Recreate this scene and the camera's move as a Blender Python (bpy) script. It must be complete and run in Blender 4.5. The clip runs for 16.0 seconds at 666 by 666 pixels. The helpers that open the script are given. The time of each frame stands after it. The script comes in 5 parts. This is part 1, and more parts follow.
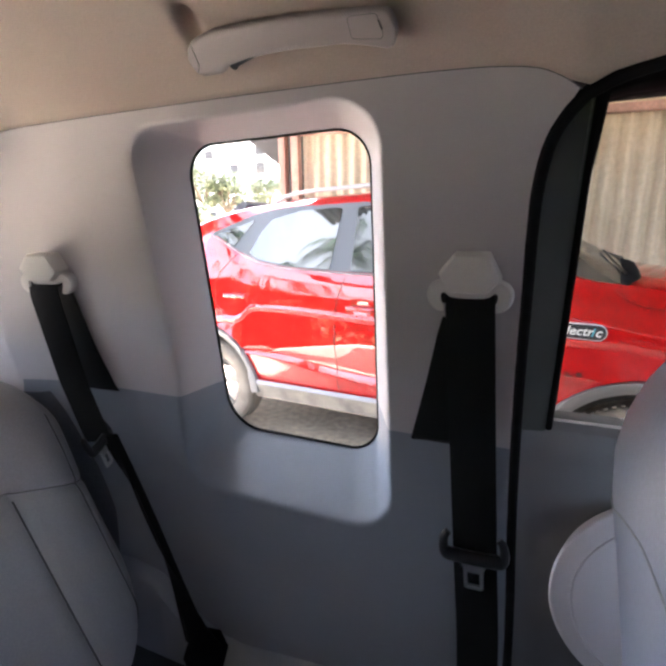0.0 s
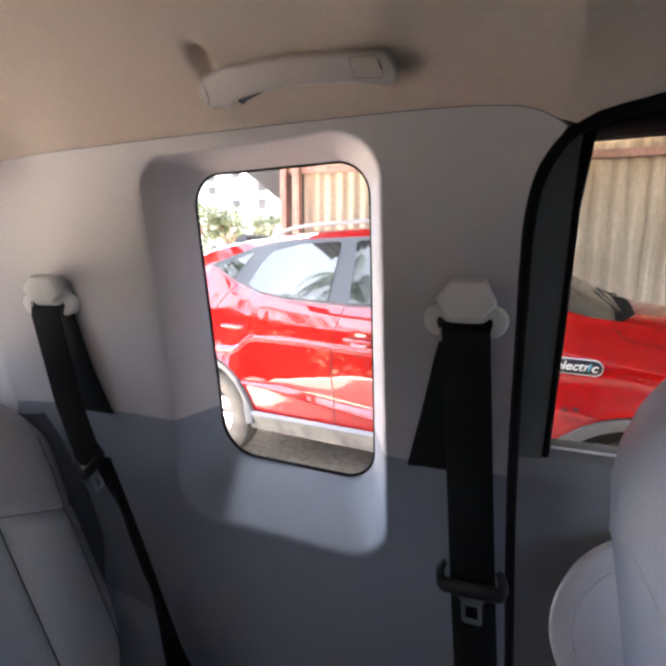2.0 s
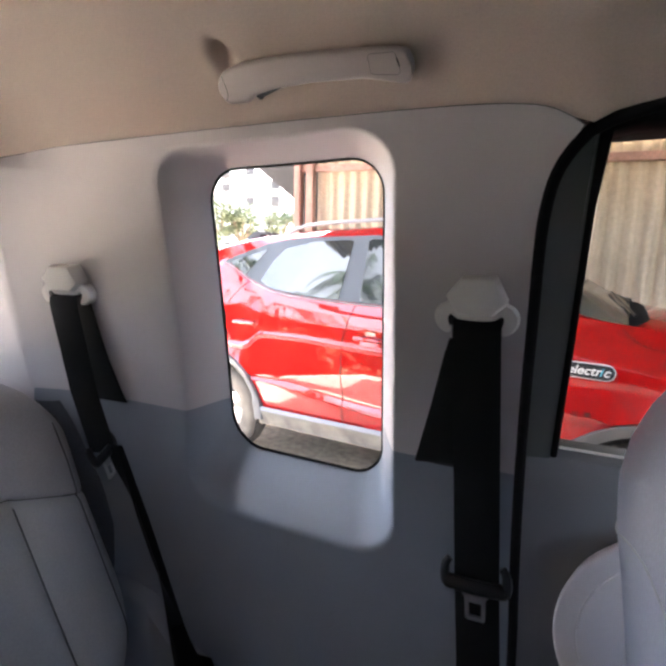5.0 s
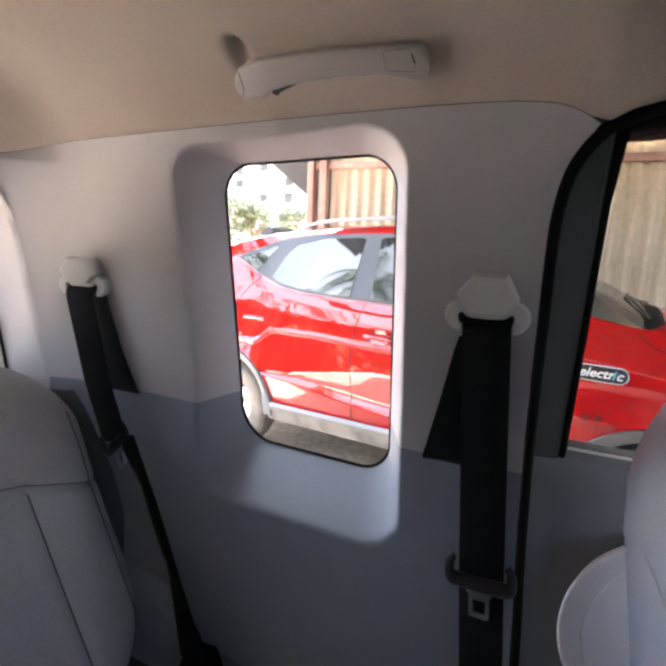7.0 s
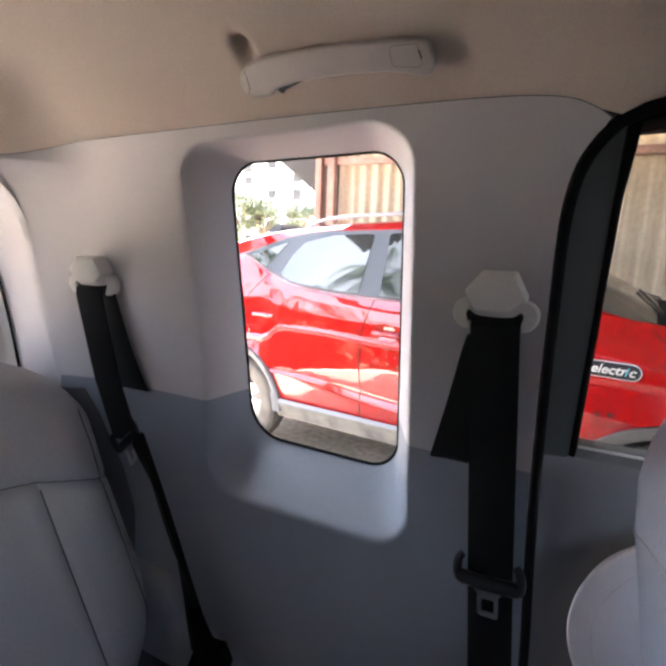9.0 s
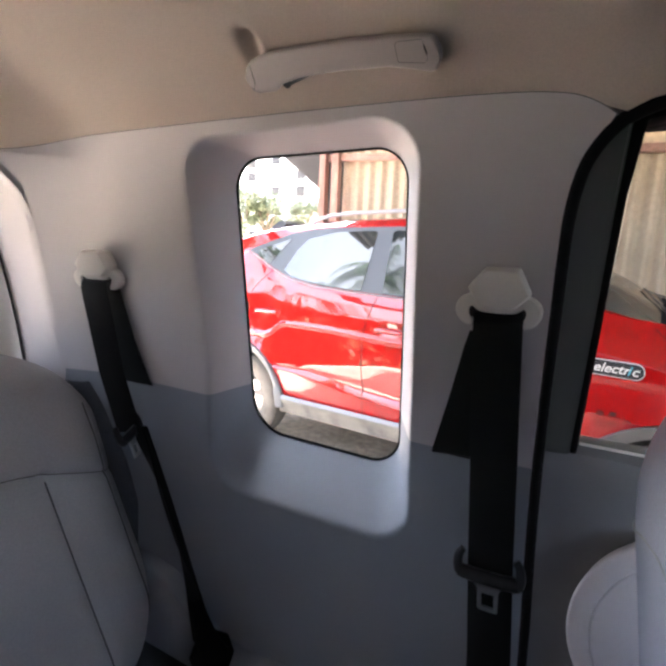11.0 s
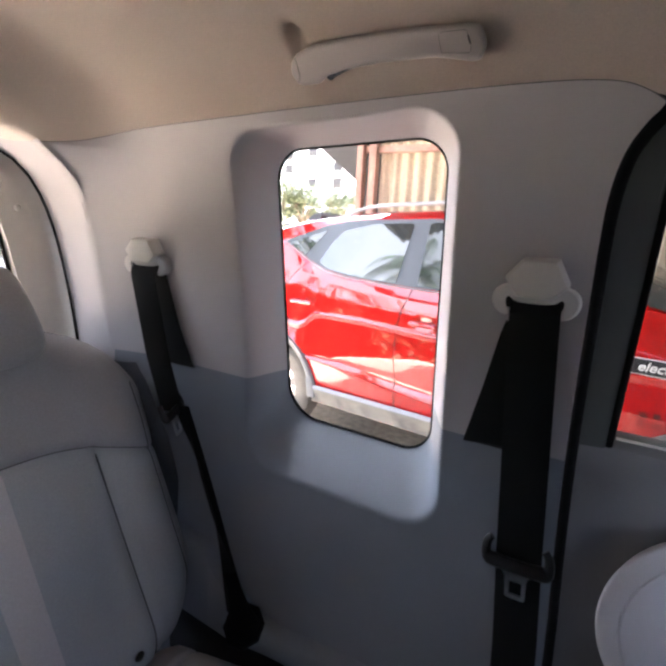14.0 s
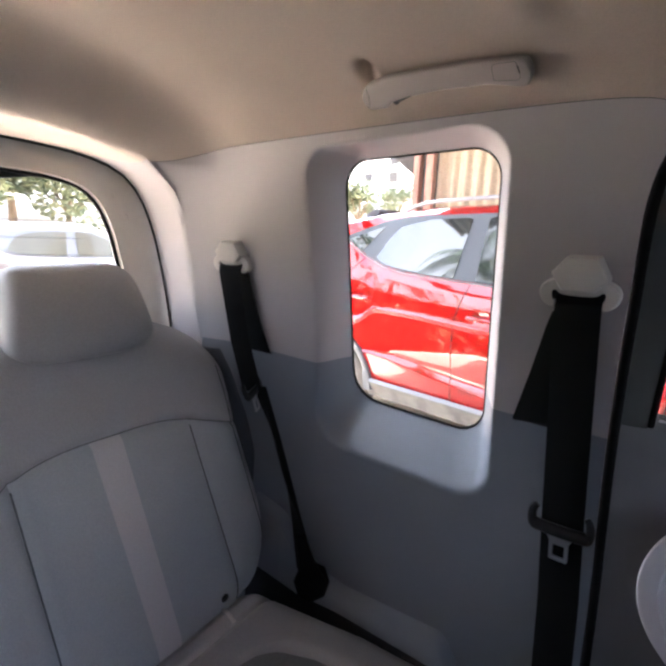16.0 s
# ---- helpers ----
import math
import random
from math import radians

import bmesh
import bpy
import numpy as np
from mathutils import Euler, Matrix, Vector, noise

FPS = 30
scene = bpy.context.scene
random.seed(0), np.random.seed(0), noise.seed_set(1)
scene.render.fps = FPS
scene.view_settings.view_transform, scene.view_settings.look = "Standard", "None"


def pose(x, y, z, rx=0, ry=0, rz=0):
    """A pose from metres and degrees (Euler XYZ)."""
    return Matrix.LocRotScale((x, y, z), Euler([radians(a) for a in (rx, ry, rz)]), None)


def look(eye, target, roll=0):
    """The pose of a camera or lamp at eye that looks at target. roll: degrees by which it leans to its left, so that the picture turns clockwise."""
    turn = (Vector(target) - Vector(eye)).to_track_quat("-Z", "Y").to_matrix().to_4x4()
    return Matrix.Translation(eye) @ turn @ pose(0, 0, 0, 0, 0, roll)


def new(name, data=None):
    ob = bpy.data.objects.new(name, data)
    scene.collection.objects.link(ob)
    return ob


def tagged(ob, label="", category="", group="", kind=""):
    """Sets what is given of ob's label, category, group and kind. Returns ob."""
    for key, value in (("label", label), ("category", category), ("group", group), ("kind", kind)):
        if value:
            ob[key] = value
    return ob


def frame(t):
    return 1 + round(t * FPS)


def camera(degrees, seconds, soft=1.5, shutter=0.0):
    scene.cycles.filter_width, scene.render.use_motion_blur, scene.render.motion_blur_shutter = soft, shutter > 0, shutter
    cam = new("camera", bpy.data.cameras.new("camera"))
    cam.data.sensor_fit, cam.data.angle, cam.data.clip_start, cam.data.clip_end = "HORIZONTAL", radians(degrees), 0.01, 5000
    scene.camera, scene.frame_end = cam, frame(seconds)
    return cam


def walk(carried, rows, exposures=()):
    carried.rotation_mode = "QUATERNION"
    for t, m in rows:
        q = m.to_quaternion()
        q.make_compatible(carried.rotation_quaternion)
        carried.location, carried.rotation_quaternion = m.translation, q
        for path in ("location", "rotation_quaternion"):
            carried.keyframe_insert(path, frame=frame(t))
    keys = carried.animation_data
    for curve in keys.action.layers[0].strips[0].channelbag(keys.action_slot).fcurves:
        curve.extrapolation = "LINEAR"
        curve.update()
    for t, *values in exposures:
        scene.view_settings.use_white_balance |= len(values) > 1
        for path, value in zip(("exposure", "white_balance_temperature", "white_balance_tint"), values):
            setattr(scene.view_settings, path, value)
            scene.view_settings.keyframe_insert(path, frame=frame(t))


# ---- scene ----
cam = camera(75.4, 16.0, soft=3.2)
PATH = [
    (0, (0.146, 0.033, 1.282), (-0.58, 1.84, 0.829), -0.8),
    (0.5, (0.145, 0.029, 1.274), (-0.542, 1.87, 0.901), -0.1),
    (1, (0.148, 0.023, 1.273), (-0.549, 1.868, 0.942), -0.0),
    (1.5, (0.148, 0.024, 1.273), (-0.558, 1.87, 0.965), 0.2),
    (2, (0.148, 0.025, 1.272), (-0.576, 1.865, 0.971), 0.3),
    (2.5, (0.148, 0.024, 1.272), (-0.591, 1.858, 0.97), 0.7),
    (3, (0.149, 0.023, 1.271), (-0.602, 1.852, 0.968), 0.8),
    (3.5, (0.148, 0.024, 1.271), (-0.612, 1.848, 0.966), 1.0),
    (4, (0.148, 0.023, 1.269), (-0.615, 1.846, 0.963), 1.2),
    (6.5, (0.151, 0.016, 1.267), (-0.638, 1.827, 0.954), 2.3),
    (7, (0.151, 0.016, 1.266), (-0.658, 1.817, 0.947), 2.5),
    (7.5, (0.151, 0.016, 1.267), (-0.669, 1.812, 0.945), 2.6),
    (8, (0.152, 0.015, 1.268), (-0.678, 1.806, 0.941), 2.4),
    (8.5, (0.152, 0.016, 1.268), (-0.688, 1.8, 0.936), 2.1),
    (9, (0.152, 0.018, 1.268), (-0.692, 1.799, 0.931), 2.1),
    (11.5, (0.153, 0.013, 1.265), (-0.709, 1.783, 0.91), 2.9),
    (12, (0.153, 0.004, 1.259), (-0.716, 1.77, 0.902), 3.6),
    (12.5, (0.152, 0.007, 1.259), (-0.727, 1.766, 0.895), 4.0),
    (13, (0.157, -0.002, 1.262), (-0.766, 1.732, 0.885), 3.8),
    (13.5, (0.158, -0.003, 1.263), (-0.799, 1.711, 0.877), 3.5),
    (14, (0.157, 0.0, 1.262), (-0.826, 1.698, 0.871), 3.2),
    (14.5, (0.156, 0.001, 1.261), (-0.83, 1.695, 0.868), 3.2),
    (15, (0.157, 0.001, 1.258), (-0.832, 1.693, 0.861), 3.6),
    (15.5, (0.164, -0.02, 1.256), (-0.854, 1.653, 0.85), 3.6),
    (16, (0.191, -0.078, 1.269), (-0.998, 1.474, 0.846), 2.2),
]
walk(cam, [(t, look(eye, target, roll)) for t, eye, target, roll in PATH], exposures=((0.0, 4.34, 5800, 16), (1.0, 4.29, 5800, 16), (12.0, 4.28, 5800, 16), (14.5, 4.22, 5800, 16), (16.0, 4.26, 5800, 16)))


# ---- light ----
world = bpy.data.worlds.new("sky")
scene.world = world
world.use_nodes = True
wn = world.node_tree
sky = wn.nodes.new("ShaderNodeTexSky")
sky.sky_type, sky.sun_disc = "NISHITA", False
SUN_ELEVATION, SUN_TURN = radians(52), radians(-14)
sky.sun_elevation, sky.sun_rotation = SUN_ELEVATION, SUN_TURN
sky.air_density, sky.dust_density = 1.0, 6.0
# scattered bright cloud over the blue
way, cloud, cover = wn.nodes.new("ShaderNodeTexCoord"), wn.nodes.new("ShaderNodeTexNoise"), wn.nodes.new("ShaderNodeMapRange")
cloud.inputs["Scale"].default_value, cloud.inputs["Detail"].default_value, cloud.inputs["Distortion"].default_value = 2.6, 6.0, 0.4
cover.inputs["From Min"].default_value, cover.inputs["From Max"].default_value = 0.40, 0.60
grey, lift, blend = wn.nodes.new("ShaderNodeRGBToBW"), wn.nodes.new("ShaderNodeMath"), wn.nodes.new("ShaderNodeMix")
lift.operation, lift.inputs[1].default_value, blend.data_type = "MULTIPLY", 2.0, "RGBA"
wn.links.new(way.outputs["Generated"], cloud.inputs["Vector"])
wn.links.new(cloud.outputs["Fac"], cover.inputs["Value"])
wn.links.new(sky.outputs[0], grey.inputs[0])
wn.links.new(grey.outputs[0], lift.inputs[0])
wn.links.new(cover.outputs[0], blend.inputs["Factor"])
wn.links.new(sky.outputs[0], blend.inputs["A"])
wn.links.new(lift.outputs[0], blend.inputs["B"])
wn.links.new(blend.outputs["Result"], wn.nodes["Background"].inputs[0])
wn.nodes["Background"].inputs[1].default_value = 0.15
sun_data = bpy.data.lights.new("sun", "SUN")
sun_data.energy, sun_data.angle, sun_data.color = 5.0, radians(0.5), (1.0, 0.96, 0.90)
sun = new("sun", sun_data)
sun_from = Vector((math.sin(SUN_TURN) * math.cos(SUN_ELEVATION), math.cos(SUN_TURN) * math.cos(SUN_ELEVATION), math.sin(SUN_ELEVATION)))
sun.matrix_world = look(sun_from * 50, (0, 0, 0))


# ---- materials ----
def material(name, colour, rough=0.6, metal=0.0, grain=0.0, grain_size=400.0, stain=0.0, stain_size=6.0, bump=0.0, coat=0.0,
             second=None, spec=0.5, transmission=0.0, ior=1.45, emit=0.0, rough_vary=0.0):
    """A surface with fine grain, broad stains and a small relief."""
    m = bpy.data.materials.new(name)
    m.use_nodes = True
    n, l = m.node_tree.nodes, m.node_tree.links
    b = n["Principled BSDF"]
    b.inputs["Base Color"].default_value = (*colour, 1)
    b.inputs["Roughness"].default_value = rough
    b.inputs["Metallic"].default_value = metal
    b.inputs["Coat Weight"].default_value = coat
    b.inputs["Coat Roughness"].default_value = 0.03
    b.inputs["Specular IOR Level"].default_value = spec
    b.inputs["Transmission Weight"].default_value = transmission
    b.inputs["IOR"].default_value = ior
    place = n.new("ShaderNodeTexCoord")
    fine = n.new("ShaderNodeTexNoise")
    fine.inputs["Scale"].default_value, fine.inputs["Detail"].default_value = grain_size, 2.0
    l.new(place.outputs["Object"], fine.inputs["Vector"])
    if grain or stain:
        broad = n.new("ShaderNodeTexNoise")
        broad.inputs["Scale"].default_value, broad.inputs["Detail"].default_value = stain_size, 5.0
        l.new(place.outputs["Object"], broad.inputs["Vector"])
        ramp = n.new("ShaderNodeMapRange")
        ramp.inputs["From Min"].default_value, ramp.inputs["From Max"].default_value = 0.35, 0.68
        l.new(broad.outputs["Fac"], ramp.inputs["Value"])
        mix = n.new("ShaderNodeMix")
        mix.data_type = "RGBA"
        other = second or tuple(c * (1 - stain) for c in colour)
        mix.inputs["A"].default_value, mix.inputs["B"].default_value = (*colour, 1), (*other, 1)
        l.new(ramp.outputs["Result"], mix.inputs["Factor"])
        hsv = n.new("ShaderNodeHueSaturation")
        val = n.new("ShaderNodeMapRange")
        val.inputs["From Min"].default_value, val.inputs["From Max"].default_value = 0.3, 0.7
        val.inputs["To Min"].default_value, val.inputs["To Max"].default_value = 1 - grain, 1 + grain
        l.new(fine.outputs["Fac"], val.inputs["Value"])
        l.new(val.outputs["Result"], hsv.inputs["Value"])
        l.new(mix.outputs["Result"], hsv.inputs["Color"])
        l.new(hsv.outputs["Color"], b.inputs["Base Color"])
        if rough_vary:
            rv = n.new("ShaderNodeMapRange")
            rv.inputs["To Min"].default_value, rv.inputs["To Max"].default_value = rough - rough_vary, rough + rough_vary
            l.new(broad.outputs["Fac"], rv.inputs["Value"])
            l.new(rv.outputs["Result"], b.inputs["Roughness"])
    if bump:
        relief = n.new("ShaderNodeBump")
        relief.inputs["Strength"].default_value, relief.inputs["Distance"].default_value = 1.0, bump
        l.new(fine.outputs["Fac"], relief.inputs["Height"])
        l.new(relief.outputs["Normal"], b.inputs["Normal"])
    if emit:
        b.inputs["Emission Color"].default_value = (*colour, 1)
        b.inputs["Emission Strength"].default_value = emit
    return m


TRIM_UP = material("light_grey_trim", (0.42, 0.402, 0.41), 0.62, grain=0.03, grain_size=900, stain=0.05, bump=0.00012, rough_vary=0.08)
TRIM_LOW = material("slate_trim", (0.195, 0.219, 0.250), 0.60, grain=0.05, grain_size=900, stain=0.06, bump=0.00015, rough_vary=0.08)
HEADLINER = material("woven_headliner", (0.60, 0.53, 0.462), 0.95, grain=0.06, grain_size=700, stain=0.05, stain_size=4, bump=0.0003, spec=0.2)
RUBBER = material("black_rubber", (0.004, 0.004, 0.0045), 0.85, spec=0.15, grain=0.1, stain=0.2, bump=0.0001)
BLACK = material("black_plastic", (0.006, 0.0065, 0.008), 0.36, grain=0.08, stain=0.15, bump=0.0001)
DOOR_DARK = material("dark_door_trim", (0.082, 0.094, 0.088), 0.38, grain=0.05, grain_size=900, stain=0.08, bump=0.00012)
DOOR_LOW = material("slate_door_trim", (0.155, 0.160, 0.162), 0.55, grain=0.05, grain_size=900, stain=0.08, bump=0.00015)
HANDLE = material("beige_grey_plastic", (0.32, 0.29, 0.277), 0.5, grain=0.02, stain=0.05, bump=0.00008)
GUIDE = material("pale_grey_plastic", (0.66, 0.645, 0.61), 0.42, grain=0.02, stain=0.06, bump=0.00006)
STEEL = material("brushed_steel", (0.55, 0.56, 0.58), 0.28, metal=1.0, grain=0.05, stain=0.1)
SEAT = material("slate_leatherette", (0.355, 0.375, 0.382), 0.5, grain=0.06, grain_size=350, stain=0.06, bump=0.0002, rough_vary=0.06)
SEAT_UP = material("taupe_leatherette", (0.325, 0.328, 0.335), 0.48, grain=0.06, grain_size=350, stain=0.06, bump=0.0002, rough_vary=0.06)
SEAT_INNER = material("grey_perforated_leatherette", (0.155, 0.160, 0.165), 0.6, grain=0.12, grain_size=260, stain=0.06, bump=0.0004)
SEAT_STRIPE = material("pale_leatherette", (0.50, 0.485, 0.475), 0.5, grain=0.05, grain_size=350, stain=0.05, bump=0.0002)
SEAT_FRONT = material("pale_blue_grey_leatherette", (0.36, 0.39, 0.465), 0.5, grain=0.05, grain_size=350, stain=0.05, bump=0.0002)
DISC = material("pale_disc_plastic", (0.62, 0.60, 0.605), 0.5, grain=0.03, grain_size=800, stain=0.05, bump=0.0001)
CREAM_METAL = material("beige_painted_metal", (0.60, 0.57, 0.52), 0.28, grain=0.015, grain_size=60, stain=0.10, stain_size=5, bump=0.0002, coat=0.3)
# dark tone for the shade between rear bolster and side wall
SHADE_CLOTH = material("dark_slate_shade", (0.085, 0.092, 0.104), 0.9, grain=0.15, grain_size=500, stain=0.15, bump=0.0004, spec=0.15)
CARPET = material("dark_carpet", (0.05, 0.052, 0.056), 0.95, grain=0.3, grain_size=500, stain=0.2, bump=0.001, spec=0.1)
RED = material("red_car_paint", (0.36, 0.0012, 0.0008), 0.5, spec=0.05, grain=0.02, grain_size=600, stain=0.05, coat=1.0)
RED.node_tree.nodes["Principled BSDF"].inputs["Coat IOR"].default_value = 1.95
WHITE_PAINT = material("silver_car_paint", (0.105, 0.105, 0.107), 0.5, grain=0.01, stain=0.04, coat=0.1, spec=0.15)
BODY_DARK = material("dark_body_paint", (0.03, 0.032, 0.035), 0.35, coat=0.6, grain=0.02, stain=0.1)
CLAD = material("grey_cladding", (0.155, 0.16, 0.168), 0.55, grain=0.06, grain_size=300, stain=0.15, bump=0.0003)
DUSTY = material("dusty_beige_cladding", (0.25, 0.235, 0.205), 0.8, grain=0.12, grain_size=90, stain=0.3, stain_size=9, second=(0.13, 0.125, 0.115), bump=0.0004)
PILLAR = material("grey_window_trim", (0.075, 0.083, 0.095), 0.35, grain=0.03, stain=0.08)
SILVER = material("silver_strip", (0.25, 0.25, 0.26), 0.35, grain=0.02, stain=0.05)
CAR_GLASS = material("dark_car_glass", (0.02, 0.024, 0.026), 0.03, spec=0.5, ior=2.2, grain=0.02, stain=0.1)
FRONT_GLASS = material("front_car_glass", (0.02, 0.024, 0.026), 0.03, spec=0.5, ior=1.9, grain=0.02, stain=0.1)
PALE_GLASS = material("pale_car_glass", (0.06, 0.062, 0.052), 0.08, spec=0.30, grain=0.03, stain=0.2)
TYRE = material("dusty_tyre", (0.21, 0.19, 0.165), 0.9, grain=0.15, grain_size=80, stain=0.3, stain_size=10, bump=0.002)
ALLOY = material("alloy_wheel", (0.22, 0.21, 0.20), 0.5, metal=0.3, grain=0.03, stain=0.15)
SHEET = material("weathered_cement_sheet", (0.46, 0.385, 0.285), 0.9, grain=0.08, grain_size=25, stain=0.4, stain_size=1.2, second=(0.33, 0.265, 0.185), bump=0.001)
RUST = material("red_oxide_steel", (0.34, 0.20, 0.155), 0.7, grain=0.15, grain_size=40, stain=0.35, stain_size=4, bump=0.001)
CONCRETE = material("dusty_ground", (0.60, 0.485, 0.36), 0.95, grain=0.2, grain_size=18, stain=0.4, stain_size=1.3, bump=0.01)
ROOF_DARK = material("grey_roof_sheet", (0.055, 0.053, 0.05), 0.9, grain=0.12, grain_size=20, stain=0.3, stain_size=2, bump=0.002)
PLASTER = material("white_plaster", (0.80, 0.79, 0.76), 0.9, grain=0.05, grain_size=4, stain=0.12, stain_size=0.4)
DARK_OPENING = material("dim_window_glass", (0.07, 0.07, 0.07), 0.3, grain=0.05, stain=0.3)
BARK = material("bark", (0.16, 0.12, 0.08), 0.95, grain=0.3, grain_size=30, stain=0.4, bump=0.01)
LEAF = material("leaf_green", (0.075, 0.10, 0.05), 0.6, grain=0.3, grain_size=3, stain=0.5, stain_size=1.2, second=(0.14, 0.155, 0.085))
PALM = material("palm_green", (0.05, 0.085, 0.03), 0.55, grain=0.3, grain_size=3, stain=0.4, stain_size=1.2)
BADGE_BLACK = material("black_badge", (0.02, 0.02, 0.022), 0.3, grain=0.02, stain=0.05)
BADGE_WHITE = material("white_lettering", (0.75, 0.75, 0.75), 0.4, grain=0.01, stain=0.02)
BADGE_BLUE = material("blue_lettering", (0.10, 0.42, 0.55), 0.4, grain=0.01, stain=0.02)
STICKER = material("grey_print", (0.035, 0.007, 0.007), 0.5, grain=0.02, stain=0.1)
THREAD = material("dark_thread", (0.07, 0.075, 0.085), 0.8, grain=0.1, stain=0.1)


def webbing():
    m = material("black_webbing", (0.0045, 0.005, 0.006), 0.75, grain=0.2, grain_size=700, stain=0.3, stain_size=15, second=(0.007, 0.007, 0.007), spec=0.25)
    return m


WEB = webbing()


def clear_glass(name, tint):
    m = bpy.data.materials.new(name)
    m.use_nodes = True
    n, l = m.node_tree.nodes, m.node_tree.links
    n.remove(n["Principled BSDF"])
    clear, gloss, mix, fres = n.new("ShaderNodeBsdfTransparent"), n.new("ShaderNodeBsdfGlossy"), n.new("ShaderNodeMixShader"), n.new("ShaderNodeFresnel")
    clear.inputs[0].default_value = (*tint, 1)
    gloss.inputs["Roughness"].default_value = 0.02
    fres.inputs["IOR"].default_value = 1.3
    l.new(fres.outputs[0], mix.inputs[0])
    l.new(clear.outputs[0], mix.inputs[1])
    l.new(gloss.outputs[0], mix.inputs[2])
    l.new(mix.outputs[0], n["Material Output"].inputs["Surface"])
    return m


GLASS = clear_glass("window_glass", (0.64, 0.655, 0.65))
GLASS_REAR = clear_glass("heated_rear_glass", (0.66, 0.66, 0.645))
GLASS_TINT = clear_glass("tinted_window_glass", (0.53, 0.525, 0.495))


# ---- building helpers ----
def thing(name, label, category, kind="", group="", at=(0, 0, 0)):
    ob = new(name)
    ob.location = at
    ob.empty_display_size = 0.05
    return tagged(ob, label, category, group, kind)


def mesh_object(name, bm, mat, smooth=35):
    me = bpy.data.meshes.new(name)
    bmesh.ops.recalc_face_normals(bm, faces=bm.faces)
    bm.to_mesh(me)
    bm.free()
    me.materials.append(mat)
    if smooth:
        for p in me.polygons:
            p.use_smooth = True
        me.set_sharp_from_angle(angle=radians(smooth))
    return new(name, me)


def part(name, bm, mat, parent, label="", smooth=35):
    """One mesh under a thing or a part; bm is in world metres."""
    ob = mesh_object(name, bm, mat, smooth)
    ob.parent = parent
    bpy.context.view_layer.update()
    ob.matrix_parent_inverse = parent.matrix_world.inverted()
    return tagged(ob, label)


def loft(bm, rings, closed=False, cap=False):
    rows = [[bm.verts.new(p) for p in ring] for ring in rings]
    for a, b in zip(rows, rows[1:]):
        n = len(a)
        for i in range(n if closed else n - 1):
            j = (i + 1) % n
            bm.faces.new((a[i], a[j], b[j], b[i]))
    if cap:
        bm.faces.new(rows[0])
        bm.faces.new(rows[-1])
    return rows


def box(bm, size, at=(0, 0, 0), bevel=0.0, turn=None, segments=2):
    """A box with rounded edges."""
    m = Matrix.Translation(at) @ (turn or Matrix()) @ Matrix.Diagonal((*size, 1))
    made = bmesh.ops.create_cube(bm, size=1.0, matrix=m)["verts"]
    if bevel:
        edges = list({e for v in made for e in v.link_edges})
        bmesh.ops.bevel(bm, geom=edges, offset=bevel, segments=segments, affect="EDGES", profile=0.5)


def tube(bm, path, radius, sides=10, flat=1.0, up=(0, 0, 1), closed=False):
    """A rounded bar along a path; flat squeezes it along up. radius may be a list."""
    path = [Vector(p) for p in path]
    rings = []
    for i, p in enumerate(path):
        if closed:
            d = path[(i + 1) % len(path)] - path[i - 1]
        else:
            d = path[min(i + 1, len(path) - 1)] - path[max(i - 1, 0)]
        d.normalize()
        u = Vector(up) - d * d.dot(Vector(up))
        u = u.normalized() if u.length > 1e-4 else d.orthogonal().normalized()
        s = d.cross(u)
        r = radius[i] if isinstance(radius, (list, tuple)) else radius
        rings.append([p + (s * math.cos(a) + u * math.sin(a) * flat) * r for a in (2 * math.pi * k / sides for k in range(sides))])
    if closed:
        rings.append(rings[0])
        rows = [[bm.verts.new(p) for p in ring] for ring in rings[:-1]]
        rows.append(rows[0])
        for a, b in zip(rows, rows[1:]):
            for k in range(sides):
                bm.faces.new((a[k], a[(k + 1) % sides], b[(k + 1) % sides], b[k]))
    else:
        loft(bm, rings, closed=True, cap=True)


def resample(points, count):
    """Even steps along a line of points."""
    p = np.array(points, float)
    far = np.r_[0, np.cumsum(np.linalg.norm(np.diff(p, axis=0), axis=1))]
    at = np.linspace(0, far[-1], count)
    return [tuple(np.interp(a, far, p[:, k]) for k in range(p.shape[1])) for a in at]


def smooth_line(points, rounds=2):
    """Cuts the corners of an open line."""
    p = [Vector(q) for q in points]
    for _ in range(rounds):
        p = [p[0]] + [v for a, b in zip(p, p[1:]) for v in (a * 0.75 + b * 0.25, a * 0.25 + b * 0.75)] + [p[-1]]
    return p


def rounded(corners, radii, arc=12, edge=12):
    """A closed outline in the plane with rounded corners: the same count of points for every outline."""
    out, n = [], len(corners)
    for i, c in enumerate(corners):
        c = Vector(c)
        before, after = (Vector(corners[i - 1]) - c).normalized(), (Vector(corners[(i + 1) % n]) - c).normalized()
        half = before.angle(after) / 2
        reach = radii[i] / math.tan(half)
        mid = c + (before + after).normalized() * (radii[i] / math.sin(half))
        a0, a1 = c + before * reach - mid, c + after * reach - mid
        turn = a0.angle_signed(a1)
        for k in range(arc + 1):
            out.append(mid + Matrix.Rotation(-turn * k / arc, 2) @ a0)
        nxt = Vector(corners[(i + 1) % n])
        b2, a2 = -after, (Vector(corners[(i + 2) % n]) - nxt).normalized()
        stop = nxt + b2 * (radii[(i + 1) % n] / math.tan(b2.angle(a2) / 2))
        start = c + after * reach
        for k in range(1, edge):
            out.append(start.lerp(stop, k / edge))
    return out


